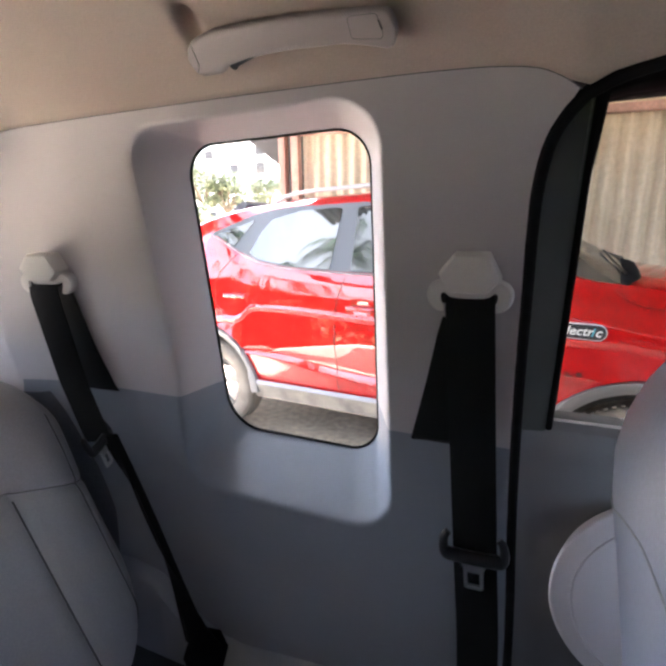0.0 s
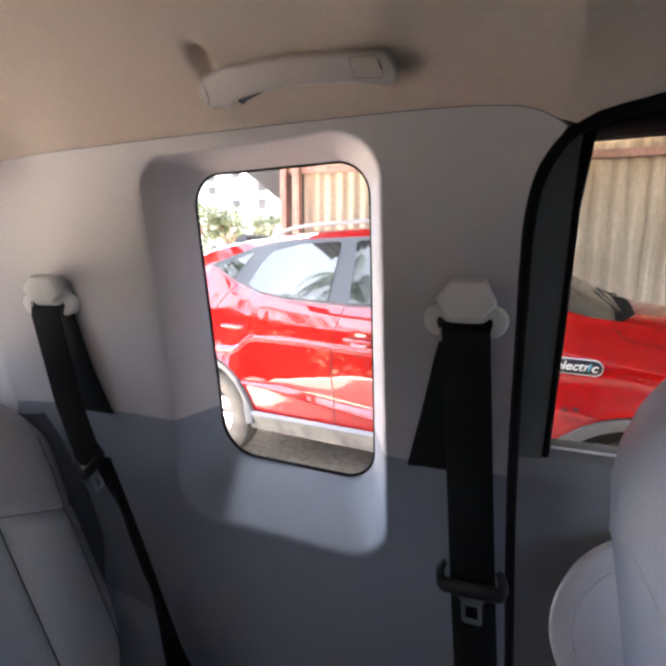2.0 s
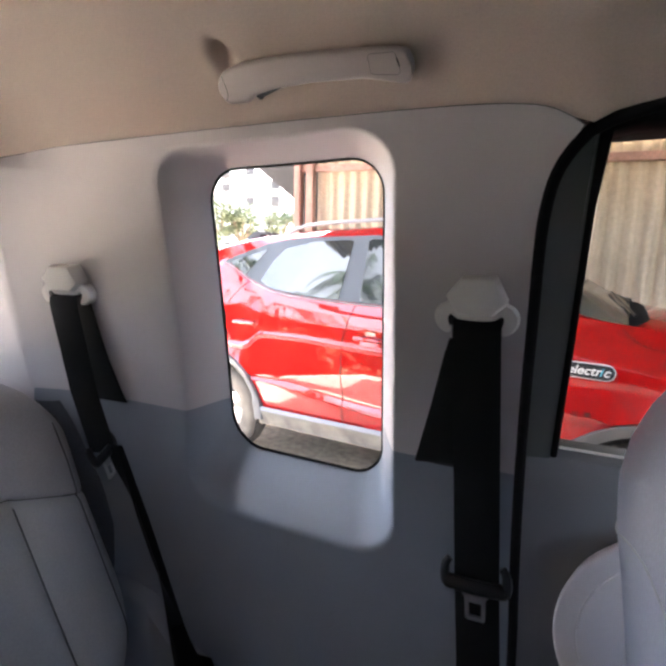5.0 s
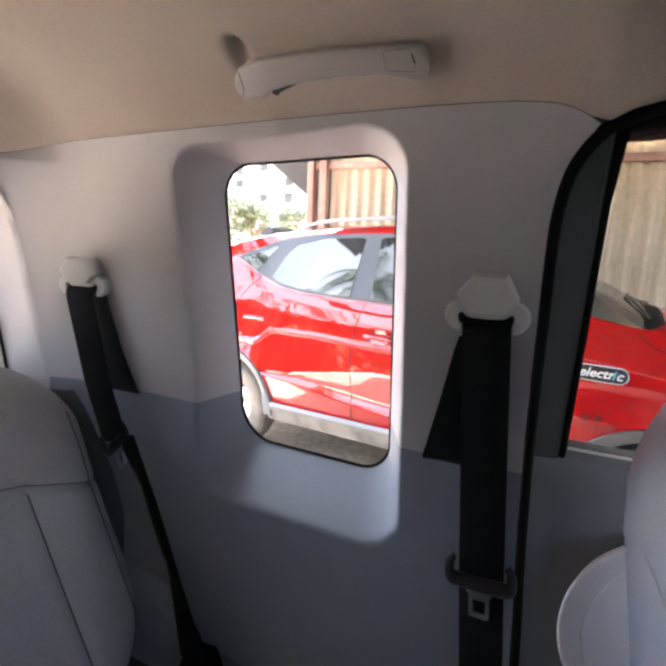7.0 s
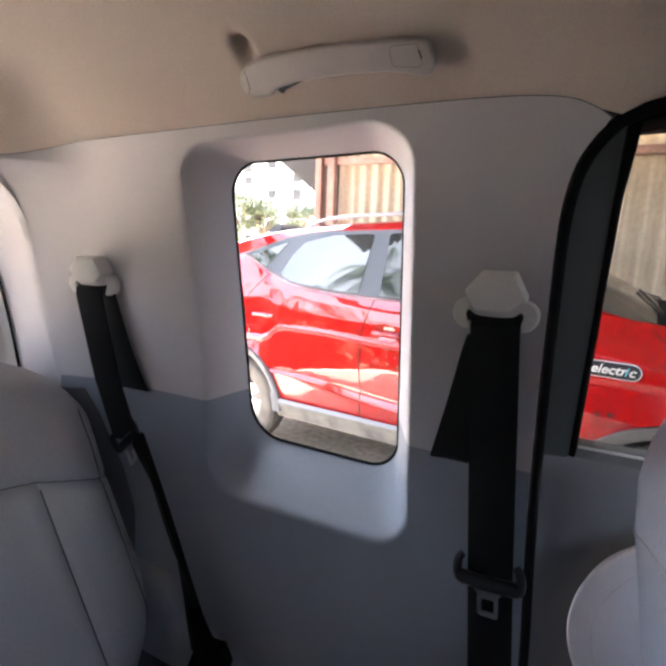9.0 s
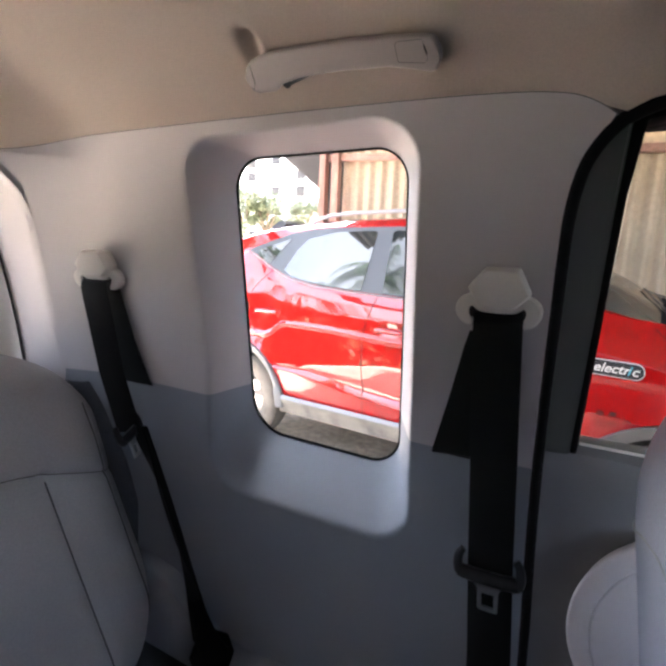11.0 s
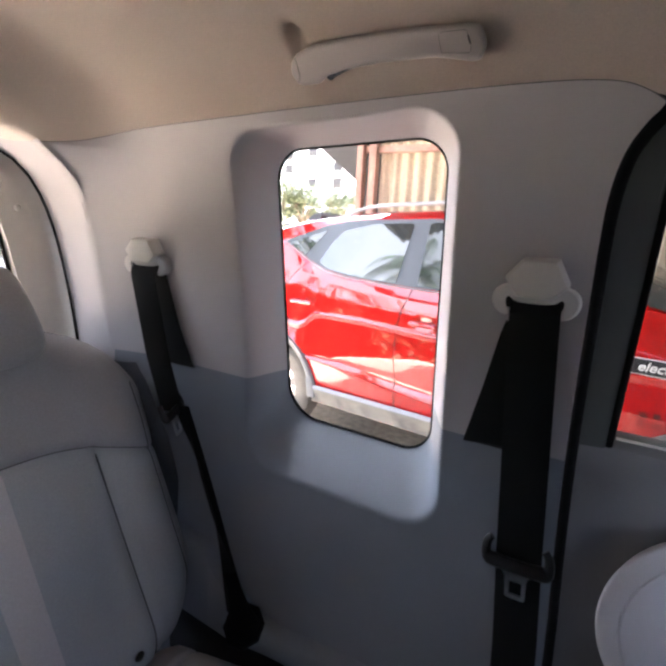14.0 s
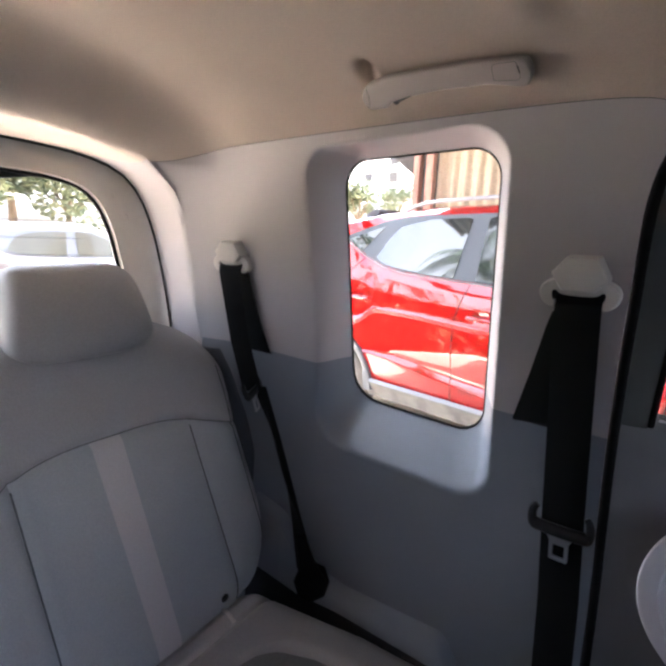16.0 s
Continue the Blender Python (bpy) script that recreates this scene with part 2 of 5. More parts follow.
def strip(bm, path, width, thick):
    """A flat band along a path; width is a vector across it at each point."""
    rings = []
    for i, p in enumerate(path):
        p, w = Vector(p), Vector(width[i] if isinstance(width, list) else width)
        d = Vector(path[min(i + 1, len(path) - 1)]) - Vector(path[max(i - 1, 0)])
        n = d.cross(w).normalized() * thick / 2
        rings.append([p - w / 2 - n * 0.3, p - w / 2 * 0.94 - n, p + w / 2 * 0.94 - n, p + w / 2 - n * 0.3, p + w / 2 + n * 0.3,
                      p + w / 2 * 0.94 + n, p - w / 2 * 0.94 + n, p - w / 2 + n * 0.3])
    loft(bm, rings, closed=True, cap=True)


def prism(bm, outline, depth, bevel=0.0):
    """A plate from an outline of places, thickened by the vector depth."""
    vs = [bm.verts.new(p) for p in outline]
    f = bm.faces.new(vs)
    made = bmesh.ops.extrude_face_region(bm, geom=[f])["geom"]
    moved = [g for g in made if isinstance(g, bmesh.types.BMVert)]
    bmesh.ops.translate(bm, verts=moved, vec=depth)
    if bevel:
        edges = list({e for v in vs + moved for e in v.link_edges})
        bmesh.ops.bevel(bm, geom=edges, offset=bevel, segments=2, affect="EDGES", profile=0.5)


# ---- cabin shell ----
MID = -0.10  # the car's centre line


CREST_X, BULGE_X = -0.595, -0.44
CREST = [(0.492, 0.34), (0.488, 0.80), (0.475, 1.053), (0.452, 1.184), (0.433, 1.311), (0.410, 1.355), (0.376, 1.384), (0.360, 1.394)]


def ease(s):
    s = min(1.0, max(0.0, s))
    return s * s * (3 - 2 * s)


def wall_y(z, x=0.0):
    """The side wall leans in towards the roof, and swells inwards before the tailgate."""
    plain = 0.50 - 0.12 * (max(z, 0.88) - 1.05) + 0.02 * max(0.0, 0.88 - z)
    crest = float(np.interp(z, [c[1] for c in CREST], [c[0] for c in CREST]))
    return plain + (crest - plain) * min(1.0, max(0.0, (BULGE_X - x) / (BULGE_X - CREST_X))) ** 2.3


def glass_y(z):
    return 0.59 - 0.08 * (z - 1.0)


GLASS_EDGE = rounded([(-0.284, 1.402), (-0.014, 1.405), (-0.008, 0.966), (-0.264, 0.970)], [0.045, 0.045, 0.045, 0.06], 24, 16)
RECESS = rounded([(-0.306, 1.412), (0.030, 1.412), (0.036, 0.884), (-0.298, 0.884)], [0.035, 0.055, 0.06, 0.06], 24, 16)
SEAM = [(-0.595, 1.394), (-0.58, 1.396), (-0.555, 1.402), (-0.52, 1.4135), (-0.48, 1.4225), (-0.44, 1.4245), (-0.16, 1.423), (0.035, 1.420), (0.112, 1.417), (0.147, 1.413), (0.164, 1.409), (0.181, 1.400), (0.192, 1.391)]
DOOR_EDGE = [(0.192, 1.391), (0.180, 1.379), (0.167, 1.356), (0.161, 1.320), (0.160, 1.282), (0.161, 1.226), (0.161, 1.156), (0.163, 1.057), (0.167, 0.951), (0.177, 0.787), (0.19, 0.34)]
SEAM = [tuple(p) for p in smooth_line([Vector(p) for p in SEAM], 2)]
DOOR_EDGE = [tuple(p) for p in smooth_line([Vector(p) for p in DOOR_EDGE], 2)]
ARC, EDGE = 24, 16


def outer_edge():
    """The side panel's rim, point for point beside the recess outline: corner, edge, corner, edge."""
    n_c, n_e = ARC + 1, EDGE - 1
    out = []
    out += resample([(-0.595, 1.32)] + [p for p in SEAM if p[0] < -0.51], n_c)
    out += resample([p for p in SEAM if -0.53 < p[0] < 0.1], n_e + 2)[1:-1]
    out += resample([p for p in SEAM if p[0] > 0.08] + [p for p in DOOR_EDGE[1:] if p[1] > 1.30], n_c)
    out += resample([p for p in DOOR_EDGE if 0.78 < p[1] <= 1.30], n_e + 2)[1:-1]
    out += resample([[p for p in DOOR_EDGE if p[1] > 0.78][-1], (0.19, 0.34), (0.03, 0.34)], n_c)
    out += resample([(0.03, 0.34), (-0.42, 0.34)], n_e + 2)[1:-1]
    out += resample([(-0.42, 0.34), (-0.595, 0.34), (-0.595, 0.70)], n_c)
    out += resample([(-0.595, 0.70), (-0.595, 1.32)], n_e + 2)[1:-1]
    return out


def side_panel():
    rings = []
    upright = smooth_line([Vector((0, 0)), Vector((0.10, 0.5)), Vector((0.22, 0.97)), Vector((0.55, 1.0)), Vector((1, 1))], 2)
    shelf = smooth_line([Vector((0, 0)), Vector((0.42, 0.5)), Vector((0.80, 0.93)), Vector((0.90, 1.0)), Vector((1, 1))], 2)
    for k in range(len(upright)):
        ring = []
        for g, r in zip(GLASS_EDGE, RECESS):
            low = max(ease((1.14 - g[1]) / 0.14), ease((g[0] + 0.10) / 0.09))
            across, deep = upright[k].lerp(shelf[k], low)
            x, z = g.lerp(r, across)
            ring.append((x, glass_y(z) * (1 - deep) + wall_y(z, x) * deep, z))
        rings.append(ring)
    rim = outer_edge()
    for k in range(1, 25):
        s = k / 24
        rings.append([(x, wall_y(z, x), z) for x, z in (r.lerp(Vector(o), s) for r, o in zip(RECESS, rim))])
    bm = bmesh.new()
    loft(bm, rings, closed=True)
    return bm


wall_side = thing("wall_side", "moulded grey plastic side panel round the rear quarter window", "wall", "structure")
for name, mat, keep_up, label in (("upper_panel", TRIM_UP, True, "pale warm grey upper trim panel"), ("lower_panel", TRIM_LOW, False, "slate blue-grey lower trim panel")):
    bm = side_panel()
    cut = bmesh.ops.bisect_plane(bm, geom=bm.verts[:] + bm.edges[:] + bm.faces[:], plane_co=(0, 0, 1.0505), plane_no=(0, 0, 1),
                                 clear_inner=keep_up, clear_outer=not keep_up)
    rim = [e for e in cut["geom_cut"] if isinstance(e, bmesh.types.BMEdge)]
    grown = bmesh.ops.extrude_edge_only(bm, edges=rim)["geom"]
    for v in (g for g in grown if isinstance(g, bmesh.types.BMVert)):
        v.co.y += 0.012
    part(name, bm, mat, wall_side, label, smooth=40)

bm = bmesh.new()
tube(bm, [(x, wall_y(z, x) + 0.0001, z) for x, z in resample(SEAM, 120)], 0.0006, 5)
part("seam", bm, THREAD, wall_side, "fine dark seam below the headliner")
window_1 = thing("window_1", "rounded fixed quarter window in a black rubber seal", "window", "structure")
bm = bmesh.new()
bm.faces.new([bm.verts.new((g[0], glass_y(g[1]) + 0.004, g[1])) for g in GLASS_EDGE])
pane = part("pane", bm, GLASS, window_1, "clear glass")
pane.visible_shadow = False
bm = bmesh.new()
tube(bm, [(g[0], glass_y(g[1]) + 0.001, g[1]) for g in GLASS_EDGE], 0.0025, 8, closed=True, up=(0, 1, 0))
part("rubber_seal", bm, RUBBER, window_1, "thin black rubber seal")


# ---- ceiling ----
def ceiling_line(x, count=60):
    """The headliner across the cabin at x, from the seam up to the middle, as (y, z)."""
    edge = float(np.interp(max(x, BULGE_X), [p[0] for p in SEAM], [p[1] for p in SEAM])) if x < 0.192 else float(np.interp(x, [0.192, 0.215, 0.26, 0.40, 0.98], [1.391, 1.402, 1.410, 1.415, 1.405]))
    y0 = wall_y(edge)
    plain = resample([tuple(p) for p in smooth_line([Vector(p) for p in ((y0, edge), (y0 - 0.020, edge + 0.022), (y0 - 0.050, edge + 0.046), (y0 - 0.10, edge + 0.068),
                     (y0 - 0.19, edge + 0.088), (y0 - 0.34, edge + 0.102), (MID, edge + 0.106))], 2)], count)
    if x >= BULGE_X:
        return plain
    crest = resample([tuple(p) for p in smooth_line([Vector(p) for p in ((0.360, 1.394), (0.30, 1.414), (0.207, 1.428), (MID, 1.436))], 2)], count)
    z = float(np.interp(x, [p[0] for p in SEAM], [p[1] for p in SEAM]))
    foot = (wall_y(z, x), z)
    f = ease((BULGE_X - x) / (BULGE_X - CREST_X)) ** 1.3
    line = [(a[0] + (b[0] - a[0]) * f, a[1] + (b[1] - a[1]) * f) for a, b in zip(plain, crest)]
    fix = (foot[0] - line[0][0], foot[1] - line[0][1])
    return [(y + fix[0] * (1 - k / (count - 1)) ** 2, z + fix[1] * (1 - k / (count - 1)) ** 2) for k, (y, z) in enumerate(line)]


# invented relief: a dimple for a dark smudge, a bump for a light reflex
def ceiling_dimple(x, y):
    return 0.020 * math.exp(-((x + 0.139) / 0.009) ** 2 - ((y - 0.405) / 0.014) ** 2) - 0.011 * math.exp(-((x - 0.052) / 0.020) ** 2 - ((y - 0.355) / 0.030) ** 2)


rings = []
for x in sorted(set(list(np.linspace(CREST_X, -0.20, 60)) + list(np.linspace(-0.20, -0.10, 40)) + list(np.linspace(-0.10, 0.98, 70)))):
    half = ceiling_line(x, 90)
    line = [(x, y, z + ceiling_dimple(x, y)) for y, z in half]
    rings.append(line + [(x, 2 * MID - y, z) for _, y, z in reversed(line[:-1])])
bm = bmesh.new()
loft(bm, rings)
bmesh.ops.solidify(bm, geom=bm.faces[:], thickness=-0.02)
ceiling = mesh_object("ceiling", bm, HEADLINER, 50)
tagged(ceiling, "beige woven fabric headliner with rounded edges", "ceiling", kind="structure")


# ---- tailgate opening ----
def arch(points, count=46):
    """A line up the side and over to the other side, mirrored in the centre line."""
    half = resample([tuple(p) for p in smooth_line([Vector(p) for p in points], 2)], count)
    return half + [(2 * MID - y, z) for y, z in reversed(half[:-1])]


NEARER = 1.07


def nearer(points):
    return [(0.02 + (y - 0.02) * NEARER if y != MID else MID, 1.268 + (z - 1.268) * NEARER) for y, z in points]


HATCH_IN = arch(nearer([(0.445, 0.45), (0.442, 0.80), (0.438, 1.082), (0.432, 1.19), (0.418, 1.30), (0.385, 1.375), (0.315, 1.404), (0.20, 1.412), (0.05, 1.414), (MID, 1.415)]))
def hatch_x(z):
    return 0.15 + (-0.807 - 0.12 * ((z - 1.268) / NEARER - 0.039)) * NEARER


crest_low = resample([(wall_y(z, CREST_X), z) for z in np.linspace(0.45, 1.394, 40)], 40)
crest_up = ceiling_line(CREST_X, 30)
crest_half = crest_low + crest_up[1:]
crest_far = np.r_[0, np.cumsum([math.dist(p, q) for p, q in zip(crest_half, crest_half[1:])])]
hatch_half = HATCH_IN[:46]
hatch_far = np.r_[0, np.cumsum([math.dist(p, q) for p, q in zip(hatch_half, hatch_half[1:])])]
# the two lines run side by side: matched at the seam, which meets the opening near its upper corner
SEAM_MEETS = hatch_far[min(range(46), key=lambda i: abs(hatch_half[i][0] - 0.330) + abs(hatch_half[i][1] - 1.381))]
inner = []
for d in crest_far:
    seam_d = crest_far[39]
    at = d / seam_d * SEAM_MEETS if d <= seam_d else SEAM_MEETS + (d - seam_d) / (crest_far[-1] - seam_d) * (hatch_far[-1] - SEAM_MEETS)
    inner.append(tuple(float(np.interp(at, hatch_far, [p[k] for p in hatch_half])) for k in (0, 1)))


def rear_trim(first, last, mirror):
    rings = []
    for f, dx in ((-0.10, 0.010), (0.0, 0.0), (0.02, -0.006), (0.10, -0.016), (0.35, -0.030), (0.7, -0.045), (1.0, None), (1.0, 0)):
        ring = []
        for (y0, z0), (y1, z1) in zip(crest_half[first:last], inner[first:last]):
            x1 = hatch_x(z1)
            x = x1 if dx is None else x1 - 0.012 if (f == 1.0 and dx == 0) else CREST_X + 0.010 if dx > 0 else CREST_X + (x1 - CREST_X) * min(1.0, -dx / 0.058)
            y = y0 + (y1 - y0) * f if f >= 0 else y0 + 0.004
            ring.append((x, 2 * MID - y if mirror else y, z0 + (z1 - z0) * f if f >= 0 else z0 + (0.004 if z0 > 1.39 else 0.0)))
        rings.append(ring)
    bm = bmesh.new()
    loft(bm, rings)
    return bm


trim_rear = thing("trim_rear", "pale rounded trim round the tailgate opening", "trim", "structure")
for mirror in (False, True):
    part("pillar_cover", rear_trim(0, 40, mirror), TRIM_UP, trim_rear, "pale grey pillar cover", 50)
    part("header_cover", rear_trim(39, len(crest_half), mirror), HEADLINER, trim_rear, "beige header cover", 50)

tailgate = thing("tailgate", "beige painted tailgate with a heated glass window", "tailgate", "structure")
bm = bmesh.new()
tube(bm, [(hatch_x(z) - 0.008, y - 0.004 if y > MID else y + 0.004, z - 0.003) for y, z in HATCH_IN], 0.0024, 8)
part("weather_strip", bm, RUBBER, tailgate, "black rubber weather strip")
REAR_GLASS = arch(nearer([(0.375, 1.02), (0.366, 1.10), (0.357, 1.19), (0.345, 1.283), (0.318, 1.340), (0.262, 1.360), (0.17, 1.364), (MID, 1.366)]))
start = [i for i, (y, z) in enumerate(HATCH_IN) if z > 1.0]
gate_rim = resample(HATCH_IN[start[0]: start[-1] + 1], len(REAR_GLASS))
bm = bmesh.new()
rings = [[(hatch_x(z) - 0.024, MID + (y - MID) * 1.07, 1.0 + (z - 1.0) * 1.07) for y, z in gate_rim], [(hatch_x(z) - 0.030, y, z) for y, z in gate_rim], [(hatch_x(z) - 0.034, y * 0.7 + v * 0.3, z * 0.7 + w * 0.3) for (y, z), (v, w) in zip(gate_rim, REAR_GLASS)],
         [(hatch_x(w) - 0.040, y * 0.08 + v * 0.92, z * 0.08 + w * 0.92) for (y, z), (v, w) in zip(gate_rim, REAR_GLASS)],
         [(hatch_x(w) - 0.060, v, w) for v, w in REAR_GLASS]]
loft(bm, rings)
part("frame", bm, CREAM_METAL, tailgate, "beige painted metal window frame", 50)
bm = bmesh.new()
tube(bm, [(hatch_x(z) - 0.050, y, z) for y, z in REAR_GLASS], 0.0036, 8)
part("glass_seal", bm, RUBBER, tailgate, "black rubber glass seal")
bm = bmesh.new()
bm.faces.new([bm.verts.new((hatch_x(z) - 0.058, y, z)) for y, z in REAR_GLASS])
hatch_pane = part("pane", bm, GLASS_REAR, tailgate, "clear heated glass")
hatch_pane.visible_shadow = False
band = [(y, z) for y, z in REAR_GLASS if z > 1.30 and y > MID]
bm = bmesh.new()
loft(bm, [[(hatch_x(z) - 0.0555, y, z) for y, z in band], [(hatch_x(z) - 0.0555, y, z - 0.034 * ease((0.30 - y) / 0.22)) for y, z in band]])
part("dark_band", bm, PILLAR, tailgate, "slate grey band along the top of the glass")
for k in range(9):
    z = 1.06 + 0.032 * k
    reach = float(np.interp(z, [1.02, 1.19, 1.283, 1.34, 1.36], [0.354, 0.337, 0.324, 0.287, 0.24])) - MID
    bm = bmesh.new()
    tube(bm, [(hatch_x(z) - 0.056, MID - reach, z), (hatch_x(z) - 0.056, MID + reach, z)], 0.0005, 4)
    part("heating_wire", bm, BLACK, tailgate, "thin heating wire")
bm = bmesh.new()
box(bm, (0.05, 1.20, 0.72), (-0.772, MID, 0.66), 0.01)
part("lower_board", bm, TRIM_LOW, tailgate, "slate lower tailgate board")
for y, z in nearer([(0.352, 1.335), (0.376, 1.298)]):
    bm = bmesh.new()
    bmesh.ops.create_uvsphere(bm, u_segments=12, v_segments=8, radius=0.006, matrix=Matrix.Translation((hatch_x(z) - 0.033, y, z)) @ Matrix.Diagonal((0.4, 1, 1, 1)))
    part("plug", bm, CREAM_METAL, tailgate)

# rear bulk behind the wall panel, floor, and the plain shell that closes the cabin
bm = bmesh.new()
box(bm, (2.44, 1.30, 0.05), (0.38, MID, 0.315), 0.01)
tagged(mesh_object("floor", bm, CARPET), "dark carpeted cabin floor", "floor", kind="structure")


def outer_skin(side):
    """The shell outside the side panel: openings on the near side; the unseen far side is closed to hold back light."""
    y, deep = (0.635, 0.03) if side > 0 else (2 * MID - 0.52, 0.12)
    bm = bmesh.new()
    for x0, x1, z0, z1 in ((-0.80, -0.42, 0.30, 1.46), (-0.42, 0.03, 0.30, 0.86), (-0.42, 0.03, 1.44, 1.46), (0.03, 0.165, 0.30, 1.46)) if side > 0 else ((-0.80, 0.165, 0.30, 1.46),):
        box(bm, (x1 - x0, deep, z1 - z0), ((x0 + x1) / 2, y, (z0 + z1) / 2), 0.002)
    return bm


shell_near = mesh_object("wall_outer", outer_skin(1), BODY_DARK)
tagged(shell_near, "outer sheet metal of the cabin side", "wall", kind="structure")
shell_far = mesh_object("wall_far", outer_skin(-1), TRIM_UP)
tagged(shell_far, "pale grey far side wall of the cabin, window closed off to block light", "wall", kind="structure")
bm = bmesh.new()
for y0, y1, z0, z1 in ((-0.77, 0.57, 0.32, 1.12), (-0.77, 0.57, 1.40, 1.52), (0.45, 0.57, 1.12, 1.40), (-0.77, -0.66, 1.12, 1.40)):
    box(bm, (0.05, y1 - y0, z1 - z0), (1.15, (y0 + y1) / 2, (z0 + z1) / 2), 0.008)
box(bm, (0.30, 1.06, 0.16), (1.02, MID, 0.98), 0.04)
# unseen block ahead of the windscreen opening, added to cut off ground light
box(bm, (0.85, 1.10, 0.55), (1.59, MID, 0.82), 0.05)
tagged(mesh_object("wall_front", bm, TRIM_LOW), "plain front bulkhead, dashboard and windscreen opening of the cabin", "wall", kind="structure")
# out of view; its window is filled in to keep light out
bm = bmesh.new()
for x0, x1, z0, z1 in ((0.165, 1.15, 0.34, 1.06), (1.00, 1.15, 1.06, 1.42), (0.165, 1.0, 1.06, 1.42), (0.21, 1.0, 1.40, 1.46)):
    box(bm, (x1 - x0, 0.10, z1 - z0), ((x0 + x1) / 2, 2 * MID - 0.53, (z0 + z1) / 2), 0.01)
tagged(mesh_object("door_2", bm, TRIM_LOW), "plain far side front door, window closed off to block light", "door", kind="structure")


bm = bmesh.new()
box(bm, (2.02, 1.46, 0.03), (0.19, MID, 1.565), 0.012)
for y in (0.635, 2 * MID - 0.635):
    box(bm, (2.02, 0.03, 0.13), (0.19, y, 1.505), 0.008)
box(bm, (0.03, 1.40, 0.12), (-0.80, MID, 1.495), 0.008)
tagged(mesh_object("roof_panel", bm, BODY_DARK), "plain outer roof panel of the cabin", "roof", kind="structure")


# ---- front door ----
def door_y(z):
    return 0.53 - 0.12 * (z - 1.05)


door_1 = thing("door_1", "front door with dark trim and a closed window", "door", "structure")
TOP = [(0.192, 1.391), (0.215, 1.402), (0.26, 1.410), (0.40, 1.415), (0.98, 1.405)]
seal_path = smooth_line([Vector((x, wall_y(z) + 0.008, z)) for x, z in list(reversed(DOOR_EDGE)) + TOP[1:]], 2)
bm = bmesh.new()
tube(bm, [(p[0] + 0.0050, p[1] + 0.001, p[2] - 0.001) for p in seal_path], 0.0062, 12, up=(0, 1, 0))
part("door_seal", bm, RUBBER, door_1, "black rubber door seal")
pillar = [(0.168, 1.06), (0.163, 1.15), (0.161, 1.25), (0.163, 1.32), (0.170, 1.360), (0.184, 1.386), (0.203, 1.402), (0.2085, 1.404), (0.2045, 1.30), (0.203, 1.18), (0.2003, 1.063)]
bm = bmesh.new()
prism(bm, [(x, door_y(z), z) for x, z in pillar], (0, 0.05, 0), 0.004)
part("pillar_trim", bm, DOOR_DARK, door_1, "dark green-grey pillar trim")
bm = bmesh.new()
prism(bm, [(x, door_y(z) - 0.001, z) for x, z in ((0.1985, 1.066), (0.2018, 1.20), (0.2040, 1.33), (0.2075, 1.418), (0.235, 1.422), (0.98, 1.422), (0.98, 1.396), (0.240, 1.398), (0.2175, 1.394), (0.211, 1.33), (0.2085, 1.20), (0.2055, 1.072), (0.2050, 1.066))], (0, 0.045, 0), 0.002)
part("glass_run", bm, RUBBER, door_1, "black glass run channel")
bm = bmesh.new()
bm.faces.new([bm.verts.new((x, door_y(z) + 0.03, z)) for x, z in ((0.208, 1.06), (0.218, 1.41), (0.98, 1.41), (0.98, 1.06))])
bm2 = bmesh.new()
box(bm2, (1.0, 0.13, 0.05), (0.66, 0.575, 1.443), 0.01)
part("header", bm2, RUBBER, door_1, "dark roof rail above the door")
door_pane = part("pane", bm, GLASS_TINT, door_1, "clear glass")
door_pane.visible_shadow = False
rows = [(0.34, 0.02), (0.60, 0.02), (0.80, 0.010), (0.95, 0.004), (1.03, 0.0), (1.050, 0.004), (1.062, 0.012), (1.068, 0.030), (1.068, 0.06), (0.34, 0.07)]
bm = bmesh.new()
loft(bm, [[(x, door_y(max(z, 0.9)) + o, z) for z, o in rows] for x in np.linspace(0.170, 1.0, 12)], closed=True, cap=True)
part("door_panel", bm, DOOR_LOW, door_1, "dark slate door panel", 40)
bm = bmesh.new()
tube(bm, [(0.209, door_y(1.07) + 0.022, 1.071), (0.98, door_y(1.07) + 0.022, 1.072)], 0.0016, 6)
part("window_strip", bm, GUIDE, door_1, "pale window strip")
disc_c, disc_y = Vector((0.355, 0, 0.876)), 0.535
prof = [(0.0, 0.0165), (0.06, 0.0165), (0.1120, 0.0160), (0.1134, 0.0146), (0.1150, 0.0160), (0.126, 0.0156), (0.1315, 0.0150), (0.1345, 0.0138), (0.1358, 0.0118), (0.1350, 0.008), (0.120, -0.03)]
bm = bmesh.new()
loft(bm, [[(disc_c[0] + r * math.cos(a), disc_y - h, disc_c[2] + r * math.sin(a)) for a in np.linspace(0, 2 * math.pi, 73)[:-1]] for r, h in prof[1:]], closed=True)
bm.faces.new([v for v in bm.verts[:72]])
part("round_cover", bm, DISC, door_1, "pale grey round speaker cover with a ring groove", 30)
for x0, x1, z0, z1 in ((0.95, 1.05, 1.06, 1.42),):
    bm = bmesh.new()
    box(bm, (x1 - x0, 0.05, z1 - z0), ((x0 + x1) / 2, 0.53, (z0 + z1) / 2), 0.008)
    part("front_post", bm, DOOR_DARK, door_1)


